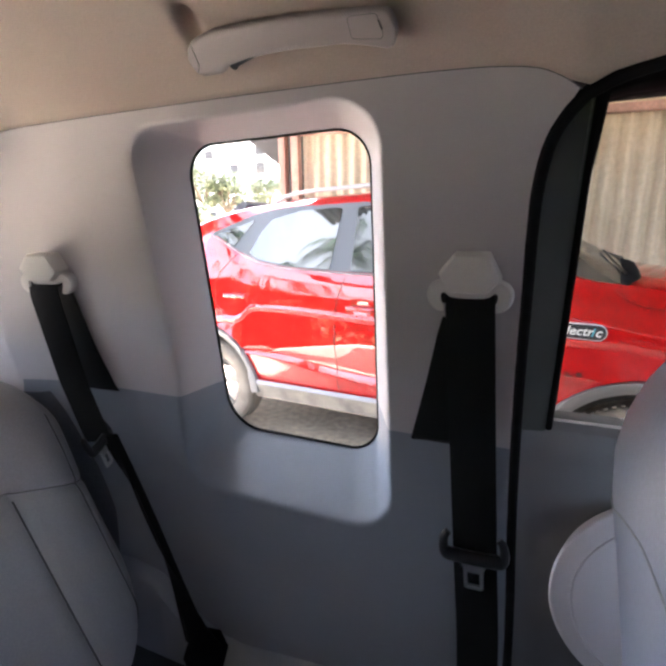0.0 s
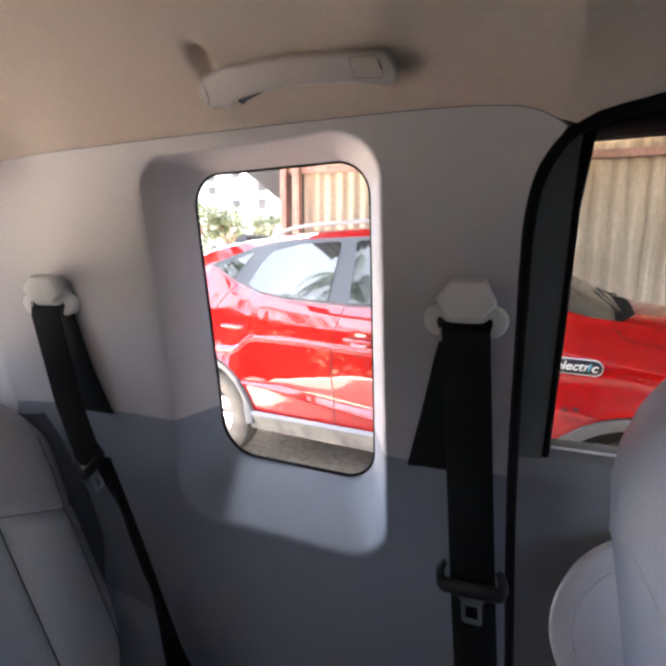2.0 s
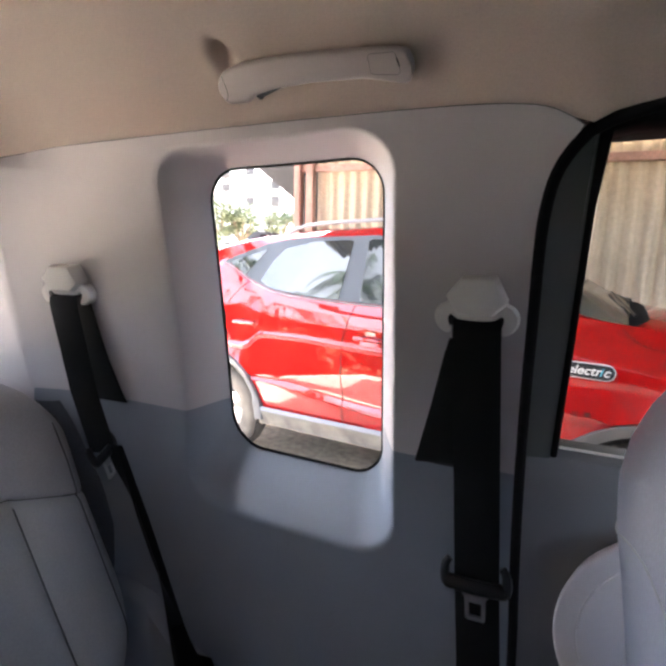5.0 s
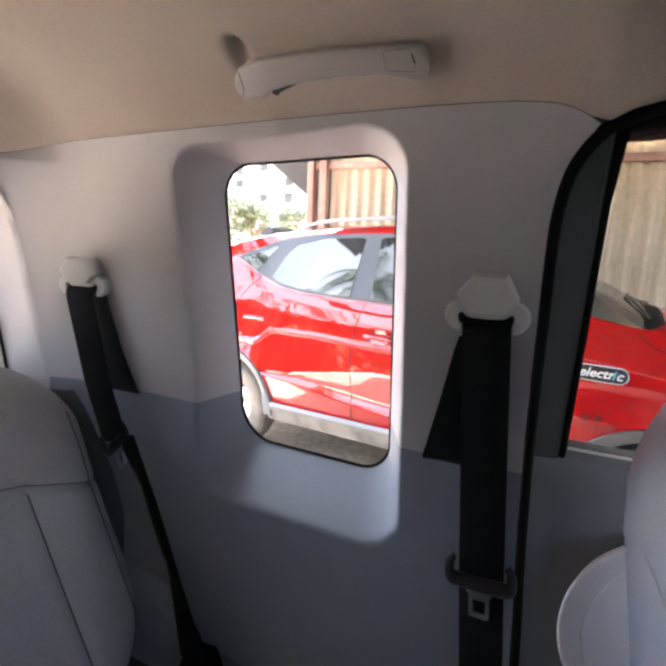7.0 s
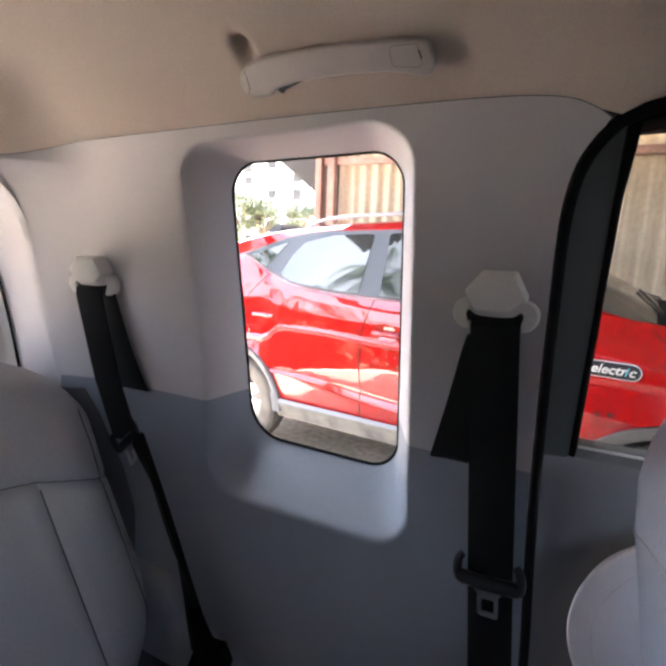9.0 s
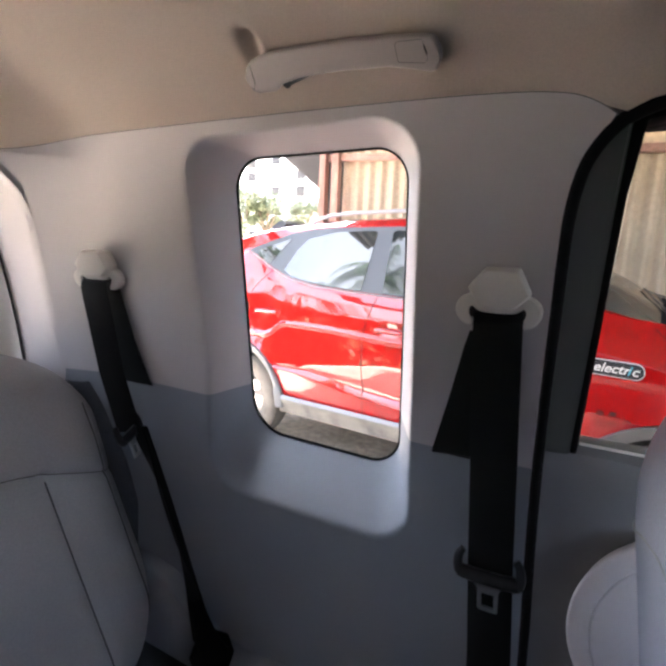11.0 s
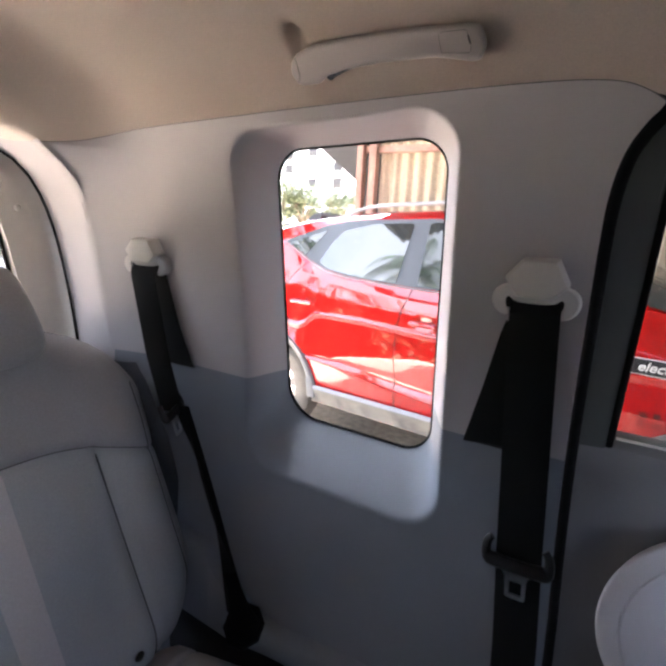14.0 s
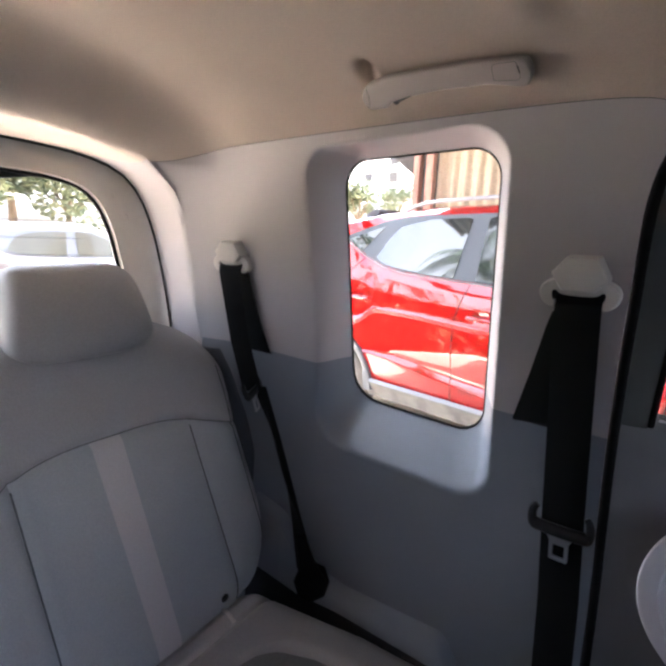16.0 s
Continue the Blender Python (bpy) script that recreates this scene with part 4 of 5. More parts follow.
    part("pull_loop", bm, SEAT_STRIPE, seat, "small pale pull loop")
    return seat


rear_seat(0.230, 1)
rear_seat(2 * MID - 0.230, -1)
rings = []
for x in np.linspace(-0.56, 0.03, 50):
    z = float(np.interp(x, [-0.45, -0.383, -0.345, -0.31, -0.27, -0.22, 0.02], [0.705, 0.695, 0.660, 0.63, 0.606, 0.600, 0.634]))
    end = 1 - ease((x + 0.02) / 0.05)
    drop = min(-0.019, float(np.interp(x, [-0.32, -0.22, 0.0], [0.540, 0.560, 0.580])) - z)
    rings.append([(x, y, 0.34 + (z + d - 0.34) * (0.80 + 0.20 * end)) for y, d in ((0.535, 0.002), (0.510, 0.0), (0.503, -0.003), (0.497, -0.009), (0.4955, drop + 0.004), (0.498, drop), (0.524, drop - 0.003))] + [(x, 0.526, 0.34), (x, 0.535, 0.34)])
bm = bmesh.new()
loft(bm, rings, closed=True, cap=True)
tagged(mesh_object("trim_floor", bm, TRIM_LOW, 50), "slate trim step beside the rear seat", "trim", kind="structure")
bm = bmesh.new()
loft(bm, [[(x, y, z) for y, z in ((0.512, 0.34), (0.512, 0.575), (0.5235, 0.575), (0.5235, 0.34))] for x in np.linspace(-0.50, 0.02, 12)], closed=True, cap=True)
tagged(mesh_object("trim_carpet", bm, CARPET, 50), "dark carpet in the gap below the trim step", "carpet", kind="structure")


# ---- front seat ----
front_seat = thing("front_seat", "pale blue-grey leatherette front seat seen from behind", "seat", at=(0.40, 0.28, 0.34))
BACK = [(0.48, 0.330), (0.70, 0.300), (0.86, 0.279), (0.928, 0.269), (0.984, 0.260), (1.031, 0.2525), (1.07, 0.2455), (1.107, 0.243), (1.133, 0.2465), (1.16, 0.255), (1.19, 0.271), (1.23, 0.296), (1.28, 0.325), (1.32, 0.335)]


def front_back(z, a):
    """The skin of the front backrest at height z, a turning round it."""
    half = 0.205 - 0.10 * max(0.0, (z - 1.14) / 0.18) ** 2
    mid = Vector((float(np.interp(z, [p[0] for p in BACK], [p[1] for p in BACK])) + 0.0465, 0.262, z))
    return mid + Vector((0.060 * (1 if math.cos(a) > 0 else -1) * abs(math.cos(a)) ** 0.7, half * (1 if math.sin(a) > 0 else -1) * abs(math.sin(a)) ** 0.6, 0))


bm = bmesh.new()
loft(bm, [[front_back(z, a) for a in np.linspace(0, 2 * math.pi, 65)[:-1]] for z in np.linspace(0.48, 1.32, 60)], closed=True, cap=True)
part("backrest", bm, SEAT_FRONT, front_seat, "padded pale backrest", 60)
bm = bmesh.new()
tube(bm, [front_back(float(np.interp(a, [2.0, 2.34, 2.71, 3.11, 3.6, 4.2], [1.055, 1.061, 1.072, 1.105, 1.075, 1.06])), a) for a in np.linspace(2.3, 4.1, 60)], 0.0009, 6)
part("seam", bm, SEAT, front_seat, "fine stitched seam across the back")
bm = bmesh.new()
box(bm, (0.48, 0.44, 0.16), (0.56, 0.262, 0.46), 0.05, segments=4)
part("cushion", bm, SEAT_FRONT, front_seat, "", 60)
bm = bmesh.new()
box(bm, (0.36, 0.36, 0.06), (0.54, 0.262, 0.362), 0.015)
part("base", bm, BLACK, front_seat)


GROUND = -0.16  # the yard lies below the sill of the cabin


# ---- cars outside ----
def car(name, label, paint, m, style):
    """A parked car: s runs forward, v inward from the near side, z up. m lays it into the world; built on both sides."""
    top = thing(name, label, "car")
    width = 1.78
    HANDLES = (-1.972, -0.985)
    rear_w, front_w, hub_z, arch_r, wheel_r = -2.26, 0.42, 0.175, 0.425, 0.335

    def low(s):
        z = 0.235
        for c in (rear_w, front_w):
            if abs(s - c) < arch_r:
                z = max(z, hub_z + math.sqrt(arch_r ** 2 - (s - c) ** 2))
        return z

    grid_s = sorted(set([round(v, 3) for v in np.linspace(-2.92, 1.14, 130)] + [round(c + arch_r * math.cos(a), 3) for c in (rear_w, front_w) for a in np.linspace(0.02, math.pi - 0.02, 36)]
                        + [round(h + d, 3) for h in HANDLES for d in np.linspace(-0.11, 0.11, 15)]))

    def curve(s, pts):
        return float(np.interp(s, [p[0] for p in pts], [p[1] for p in pts]))

    belt = [(-2.92, 0.96), (-2.66, 1.12), (-2.26, 1.285), (-2.16, 1.250), (-1.99, 1.156), (-1.82, 1.096), (-1.61, 1.065), (-1.29, 1.050), (-0.916, 1.040), (-0.4, 1.036), (0.05, 1.036), (0.30, 1.022), (0.8, 0.93), (1.14, 0.72)]
    wtop = [(-2.92, 0.98), (-2.66, 1.18), (-2.29, 1.298), (-1.90, 1.421), (-1.72, 1.446), (-1.55, 1.458), (-1.02, 1.466), (-0.85, 1.452), (-0.5, 1.33), (-0.05, 1.075), (0.30, 1.037), (0.8, 0.95), (1.14, 0.73)]
    edge = [(-2.92, 1.00), (-2.66, 1.28), (-2.30, 1.385), (-2.017, 1.457), (-1.81, 1.481), (-1.466, 1.506), (-1.066, 1.514), (-0.85, 1.497), (-0.5, 1.38), (-0.2, 1.20), (0.02, 1.075), (0.17, 1.045), (0.30, 1.034), (0.8, 0.968), (1.14, 0.74)]
    roof = [(-2.92, 1.01), (-2.70, 1.30), (-2.40, 1.43), (-2.05, 1.492), (-1.6, 1.530), (-1.1, 1.540), (-0.8, 1.522), (-0.4, 1.44), (0.08, 1.205), (0.24, 1.110), (0.30, 1.100), (0.8, 1.02), (1.14, 0.75)]
    fold = [(-2.92, 0.66), (-2.16, 0.691), (-2.07, 0.701), (-1.99, 0.699), (-1.925, 0.725), (-1.885, 0.765), (-1.846, 0.790), (-1.79, 0.802), (-1.44, 0.806), (-1.14, 0.796), (-0.3, 0.78), (0.3, 0.80), (1.14, 0.70)]
    low_fold = [(-2.92, 0.47), (-1.66, 0.475), (-1.37, 0.436), (-1.18, 0.418), (-0.9, 0.405), (-0.3, 0.40), (1.14, 0.45)]
    ledge = [(-2.92, 0.004), (-1.68, 0.006), (-1.60, 0.022), (-1.18, 0.046), (-0.6, 0.040), (-0.3, 0.01), (1.14, 0.01)]
    scoop = [(-2.92, 0.50), (-1.66, 0.51), (-1.60, 0.53), (-1.0, 0.64), (-0.4, 0.64), (1.14, 0.60)]
    shoulder = [(-2.92, 0.90), (-2.14, 0.975), (-2.02, 0.995), (-1.94, 0.972), (-1.86, 0.938), (-1.71, 0.918), (-1.44, 0.910), (-1.1, 0.905), (-0.1, 0.915), (1.14, 0.74)]
    SOFT = (1, 5, 6, 7, 11, 12, 13, 14)
    ROWS = 16 + 2 * len(SOFT)  # rows of the side below the glass; five more run over the glass and the roof

    def section(s):
        nose = 0.30 * max(0.0, (s - 0.55) / 0.55) ** 2 + 0.34 * max(0.0, (-2.35 - s) / 0.57) ** 2.2
        swell = 0.030 * (math.exp(-((s - rear_w) / 0.36) ** 2) + math.exp(-((s - front_w) / 0.42) ** 2))
        zb, zt = curve(s, belt), curve(s, wtop)
        cabin = min(1.0, max(0.0, (zt - zb) / 0.30))
        z0 = low(s)
        zf, zl, zs, zc = curve(s, fold), curve(s, low_fold), curve(s, shoulder), curve(s, scoop)
        w = curve(s, ledge)
        ahead = ease((s + 0.50) / 0.35)  # the creases run out towards the front wing
        crest = 0.010 + 0.014 * ease((-1.75 - s) / 0.12)
        dent = 0.006 * max(math.exp(-((s - h) / 0.055) ** 4) for h in HANDLES)
        tuck = 0.022 * ease((-1.70 - s) / 0.35)
        top = 0.012 - 0.07 * max(0.0, zc - zl - w - 0.01) - swell
        over_crest = top + 0.09 * (zf - zc) - 0.006 * (1 - ahead) + crest * 0.85 * (1 - ahead)
        side = [(0.235, 0.035), (0.33, 0.016), (zl - 0.010, 0.002), (zl, -0.002), (zl + w * 0.9, -0.002 + w * 0.42), (zl + w + 0.014, 0.0205 - swell * 0.5),
                ((zl + w + zc) / 2, (0.021 + top) / 2 - swell * 0.25), (zc, top), (zf - 0.030, top + 0.13 * (zf - zc)), (zf - 0.010, top + 0.11 * (zf - zc) - 0.006 * (1 - ahead)),
                (zf, top + 0.09 * (zf - zc) - 0.006 * (1 - ahead)), (zf + crest, over_crest), (zf * 0.45 + zs * 0.55, over_crest + 0.008 + dent),
                (zs, over_crest + 0.014), (zs * 0.45 + zb * 0.55, (over_crest + 0.014) * 0.5 + 0.044 + tuck * 0.5), (zb - 0.014, 0.088 + tuck)]
        low_rows = []
        for k, (z, v) in enumerate(side):
            low_rows.append((max(z, z0 + 0.009 * k, (low_rows[-1][0] + 0.002) if low_rows else 0), v))
        held = []  # rows close to each crease keep it crisp
        for k, (z, v) in enumerate(low_rows):
            held.append((z, v))
            if k in SOFT:
                zn, vn = low_rows[k + 1]
                f = min(0.3, 0.014 / max(zn - z, 0.001))
                held += [(z + (zn - z) * g, v + (vn - v) * g) for g in (f, 1 - f)]
        low_rows = held
        body = low_rows + [(max(zb, low_rows[-1][0] + 0.004), 0.098 + tuck)]
        body += [(zt, max(0.100 + 0.104 * cabin, 0.102 + tuck)), (curve(s, edge) - 0.015, max(0.104 + 0.136 * cabin, 0.106 + tuck)), (curve(s, edge), max(0.12 + 0.17 * cabin, 0.12 + tuck)), ((curve(s, edge) + curve(s, roof) * 2) / 3, 0.40), (curve(s, roof), width / 2)]
        last = len(body) - 2
        return [(v + nose * (1 if k < last else 0.5 if k == last else 0), z) for k, (z, v) in enumerate(body)]

    def skin(s, z):
        """How far in from the side the skin lies at a height."""
        pts = section(s)[:ROWS + 4]
        return float(np.interp(z, [p[1] for p in pts], [p[0] for p in pts]))

    def lay(s, v, z):
        return m @ Vector((s, v, z))

    bm = bmesh.new()
    rings = []
    for s in grid_s:
        half = section(s)
        rings.append([lay(s, v, z) for v, z in half] + [lay(s, width - v, z) for v, z in reversed(half[:-1])])
    loft(bm, rings, cap=True)
    part("body", bm, paint, top, "glossy painted body", 32)
    bm = bmesh.new()
    box(bm, (3.9, 1.5, 0.5), (0, 0, 0))
    bmesh.ops.transform(bm, matrix=m @ Matrix.Translation((-1.0, width / 2, 0.50)) @ Matrix.Diagonal((0.97, 0.95, 0.9, 1)), verts=bm.verts[:])
    part("underbody", bm, BLACK, top, "dark underbody")

    def plate(name, pts, mat, lift, label="", sides=(0, 1), parent=None, thick=0.004):
        made = []
        for side in sides:
            bm = bmesh.new()
            outline = resample(pts + pts[:1], 48)[:-1]
            vs = []
            for s, z in outline:
                v = skin(s, z) - lift
                vs.append(bm.verts.new(lay(s, v if side == 0 else width - v, z)))
            f = bm.faces.new(vs)
            geo = bmesh.ops.extrude_face_region(bm, geom=[f])["geom"]
            shift = m.to_3x3() @ Vector((0, (-1 if side == 0 else 1) * thick, 0))
            bmesh.ops.translate(bm, verts=[g for g in geo if isinstance(g, bmesh.types.BMVert)], vec=shift)
            bmesh.ops.triangulate(bm, faces=[f for f in bm.faces if len(f.verts) > 4])
            made.append(part(name, bm, mat, parent or top, label, 30))
        return made

    surround = [(-2.25, 1.287), (-2.16, 1.256), (-1.99, 1.163), (-1.82, 1.104), (-1.61, 1.073), (-1.29, 1.057), (-0.916, 1.047), (-0.5, 1.044), (-0.15, 1.055), (-0.52, 1.305), (-0.85, 1.440), (-1.02, 1.458), (-1.55, 1.450), (-1.72, 1.438), (-1.90, 1.412)]
    plate("window_surround", surround, PILLAR, 0.001, "grey window surround")
    for pts in ([(-2.190, 1.280), (-2.044, 1.192), (-1.885, 1.376)], [(-1.896, 1.158), (-1.83, 1.122), (-1.758, 1.104), (-1.50, 1.074), (-1.246, 1.064), (-1.199, 1.432), (-1.498, 1.424), (-1.731, 1.376), (-1.817, 1.292)],
                [(-1.098, 1.062), (-0.62, 1.056), (-0.28, 1.062), (-0.62, 1.30), (-0.88, 1.425), (-1.094, 1.436)]):
        plate("side_window", pts, PALE_GLASS if style == "suv" else FRONT_GLASS if pts[0][0] > -1.2 else CAR_GLASS, 0.006, "dark reflecting glass")
    # strip under the windows
    for side in (0, 1):
        bm = bmesh.new()
        path = [(-2.24, 1.278), (-2.16, 1.248), (-1.99, 1.154), (-1.82, 1.095), (-1.61, 1.064), (-1.29, 1.049), (-0.916, 1.039), (-0.3, 1.036)]
        tube(bm, [lay(s, skin(s, z) - 0.005 if side == 0 else width - skin(s, z) + 0.005, z) for s, z in resample(path, 40)], 0.004, 6)
        part("window_strip", bm, PILLAR if style == "suv" else SILVER, top, "slim strip below the windows")
        # door gaps
        for gap in ([(-1.123, 1.042), (-1.156, 0.91), (-1.178, 0.784), (-1.150, 0.458), (-1.141, 0.30)], [(-0.10, 1.03), (-0.07, 0.80), (-0.10, 0.5), (-0.16, 0.33)],
                    [(-2.00, 1.15), (-2.10, 1.04), (-2.16, 0.95), (-2.15, 0.80), (-2.05, 0.68)]):
            bm = bmesh.new()
            tube(bm, [lay(s, skin(s, z) - 0.0005 if side == 0 else width - skin(s, z) + 0.0005, z) for s, z in resample(gap, 30)], 0.0032, 5)
            part("door_gap", bm, BLACK, top, "dark door gap")
        bm = bmesh.new()
        shut = smooth_line([Vector((p[0], p[1])) for p in ((0.225, 1.024), (0.247, 1.003), (0.281, 0.976), (0.315, 0.962), (0.36, 0.952), (0.45, 0.946), (0.70, 0.90))], 1)
        tube(bm, [lay(s, skin(s, z) - 0.0005 if side == 0 else width - skin(s, z) + 0.0005, z) for s, z in shut], 0.0022, 5)
        part("bonnet_gap", bm, BLACK, top, "fine dark bonnet gap")
        # handles
        for s0, z0 in ((HANDLES[0], 0.866), (HANDLES[1], 0.850)):
            bm = bmesh.new()
            hand = []
            for k in range(13):
                f = k / 12
                s = s0 - 0.095 + 0.19 * f
                hand.append((s, skin(s0 - 0.10, z0) - 0.012 - 0.018 * max(0.0, math.sin(math.pi * f)) ** 0.4, z0 + 0.004 * math.sin(math.pi * f)))
            tube(bm, [lay(s, v if side == 0 else width - v, z) for s, v, z in hand], 0.015, 10, flat=0.9)
            part("door_handle", bm, paint, top, "body-coloured pull handle")
        # cladding: arches and sill
        for c in (rear_w, front_w):
            bm = bmesh.new()
            rings = []
            for a in np.linspace(0.06, math.pi - 0.06, 44):
                ring = []
                for r, lift in ((0.413, -0.06), (0.410, 0.016), (0.416, 0.030), (0.462, 0.030), (0.475, 0.022), (0.476, -0.02)):
                    s, z = c + r * math.cos(a), hub_z + r * math.sin(a)
                    v = skin(s if abs(s - c) > 0.44 else c + 0.44 * (1 if s > c else -1), max(z, 0.33)) - lift if z < hub_z + 0.15 else skin(s, z) - lift
                    ring.append(lay(s, v if side == 0 else width - v, z))
                rings.append(ring)
            loft(bm, rings)
            part("arch_cladding", bm, CLAD, top, "grey plastic wheel arch cladding", 40)
        bm = bmesh.new()
        rings = []
        for s in np.linspace(-1.83, 0.02, 40):
            hi = 0.268 + 0.034 * (s + 1.83) / 0.96 - 0.02 * max(0, (s + 0.87)) ** 2
            ring = [(hi - 0.125, 0.09), (hi - 0.110, 0.03), (hi - 0.05, 0.010), (hi - 0.012, -0.006), (hi + 0.004, -0.004), (hi + 0.014, 0.02)]
            rings.append([lay(s, v if side == 0 else width - v, z) for z, v in ring])
        loft(bm, rings)
        part("sill_cladding", bm, DUSTY, top, "grey plastic sill cladding", 40)
        bm = bmesh.new()
        strip(bm, [lay(s, -0.003 if side == 0 else width + 0.003, 0.280 + 0.034 * (s + 1.83) / 0.96 - 0.02 * max(0, (s + 0.87)) ** 2) for s in np.linspace(-1.80, 0.0, 30)], m.to_3x3() @ Vector((0, 0.016, 0.024)), 0.005)
        part("sill_strip", bm, SILVER, top, "bright silver sill strip")
        # roof rail
        bm = bmesh.new()
        rail = [(-1.80, curve(-1.80, edge) + 0.006), (-1.72, curve(-1.72, edge) + 0.034)] + [(s, curve(s, edge) + 0.046) for s in np.linspace(-1.62, -0.85, 14)] + [(-0.72, curve(-0.72, edge))]
        tube(bm, [lay(s, 0.30 if side == 0 else width - 0.30, z) for s, z in rail], 0.011, 8, flat=1.2)
        part("roof_rail", bm, SILVER, top, "silver roof rail")
        for c in (rear_w, front_w):
            side_y = 0.06 if side == 0 else width - 0.06
            turn = 1 if side == 0 else -1

            def disc(r, d, a):
                return lay(c + r * wheel_r / 0.325 * math.cos(a), side_y + turn * d, hub_z + r * wheel_r / 0.325 * math.sin(a))

            bm = bmesh.new()
            loft(bm, [[disc(r, d, a) for a in np.linspace(0, 2 * math.pi, 49)[:-1]] for r, d in ((0.212, 0.03), (0.217, 0.008), (0.262, -0.004), (0.300, 0.004), (0.315, 0.020), (0.322, 0.045), (0.325, 0.10), (0.322, 0.16), (0.31, 0.19), (0.22, 0.20))], closed=True)
            for k in range(60):
                a = 2 * math.pi * k / 60
                for d in (0.055, 0.125):
                    box(bm, (0.007, 0.05, 0.016), (0, 0, 0))
                    bmesh.ops.transform(bm, matrix=m @ Matrix.Translation((c + wheel_r * math.cos(a), side_y + turn * d, hub_z + wheel_r * math.sin(a))) @ Matrix.Rotation(-a, 4, "Y"), verts=bm.verts[-8:])
            wheel = part("wheel", bm, TYRE, top, "dusty rubber tyre")
            bm = bmesh.new()
            loft(bm, [[disc(r, d, a) for a in np.linspace(0, 2 * math.pi, 49)[:-1]] for r, d in ((0.215, 0.02), (0.206, 0.012), (0.198, 0.05), (0.194, 0.14))], closed=True)
            for k in range(5):
                a = 2 * math.pi * k / 5 + 0.3
                prism(bm, [disc(r, 0.02 + 0.01 * (1 - r / 0.2), a + w) for r, w in ((0.03, -0.9), (0.12, -0.14), (0.203, -0.19), (0.203, 0.19), (0.12, 0.14), (0.03, 0.9))], m.to_3x3() @ Vector((0, turn * 0.02, 0)), 0.003)
            part("rim", bm, ALLOY, wheel, "five-spoke alloy rim")
    # rear spoiler
    bm = bmesh.new()
    rings = []
    for y in np.linspace(0.34, width - 0.34, 15):
        rings.append([lay(s, y, z) for s, z in ((-2.09, 1.490), (-2.12, 1.518), (-2.17, 1.506), (-2.235, 1.470), (-2.235, 1.455), (-2.18, 1.43))])
    loft(bm, rings, closed=True, cap=True)
    part("spoiler", bm, PILLAR, top, "grey roof spoiler")
    # windscreen, cowl and wiper
    def over(s, v):
        pts = section(s)[ROWS:]
        return float(np.interp(min(v, width - v), [p[0] for p in pts], [p[1] for p in pts]))

    bm = bmesh.new()
    loft(bm, [[lay(s, v, over(s, v) + 0.006) for v in np.linspace(0.22 - 0.10 * (s + 0.76), width - 0.22 + 0.10 * (s + 0.76), 21)] for s in np.linspace(-0.76, 0.262, 22)])
    part("windscreen", bm, PALE_GLASS, top, "pale reflecting windscreen")
    bm = bmesh.new()
    inset = [(s, 0.085 + 24.0 * max(0.0, s - 0.235) ** 2) for s in np.linspace(0.245, 0.350, 14)]
    loft(bm, [[lay(s, v, over(s, v) + 0.007 - 0.008 * ease((s - 0.30) / 0.04)) for v in np.linspace(e, width - e, 25)] for s, e in inset])
    part("cowl", bm, RUBBER, top, "black cowl below the windscreen")
    for v0 in (0.35, 0.95):
        bm = bmesh.new()
        tube(bm, [lay(0.27 - 0.10 * f, v0 - 0.10 + 0.55 * f, over(0.27 - 0.10 * f, v0 - 0.10 + 0.55 * f) + 0.018) for f in np.linspace(0, 1, 8)], 0.0065, 6)
        part("wiper", bm, BLACK, top, "black wiper arm")
    return top, lay, skin, plate


TURN = -9.3
red_m = Matrix.Rotation(radians(TURN), 4, "Z") @ Matrix.Translation((0, 2.218, 0))
red_car, red_lay, red_skin, red_plate = car("car", "glossy red parked crossover with grey cladding", RED, red_m, "crossover")


def badge_outline(s0, s1, z0, z1, n=10):
    r = (z1 - z0) / 2
    c = (z0 + z1) / 2
    return [(s1 - r + r * math.cos(a), c + r * math.sin(a)) for a in np.linspace(-math.pi / 2, math.pi / 2, n)] + [(s0 + r + r * math.cos(a), c + r * math.sin(a)) for a in np.linspace(math.pi / 2, 3 * math.pi / 2, n)]


badge = red_plate("badge", badge_outline(-0.040, 0.218, 0.806, 0.876), BADGE_WHITE, 0.001, "pale badge rim", sides=(0,))[0]
red_plate("badge_plate", badge_outline(-0.036, 0.214, 0.810, 0.872), BADGE_BLACK, 0.004, "black badge plate", sides=(0,), parent=badge)


def lettering(text, s, z, size, mat, parent, lift, shear=0.25):
    font = bpy.data.curves.new("lettering", "FONT")
    font.body, font.size, font.shear, font.extrude, font.align_x, font.offset = text, size, shear, 0.0008, "LEFT", 0.0011
    ob = new("lettering", font)
    bpy.context.view_layer.update()
    me = bpy.data.meshes.new_from_object(ob)
    bpy.data.objects.remove(ob)
    ob = new("lettering", me)
    me.materials.append(mat)
    v = red_skin(s + 0.08, z) - lift
    ob.matrix_world = red_m @ Matrix.Translation((s, v, z)) @ Matrix.Rotation(radians(90), 4, "X")
    ob.parent = parent
    bpy.context.view_layer.update()
    ob.matrix_parent_inverse = parent.matrix_world.inverted()
    return tagged(ob, "white lettering" if mat is BADGE_WHITE else "blue lettering")


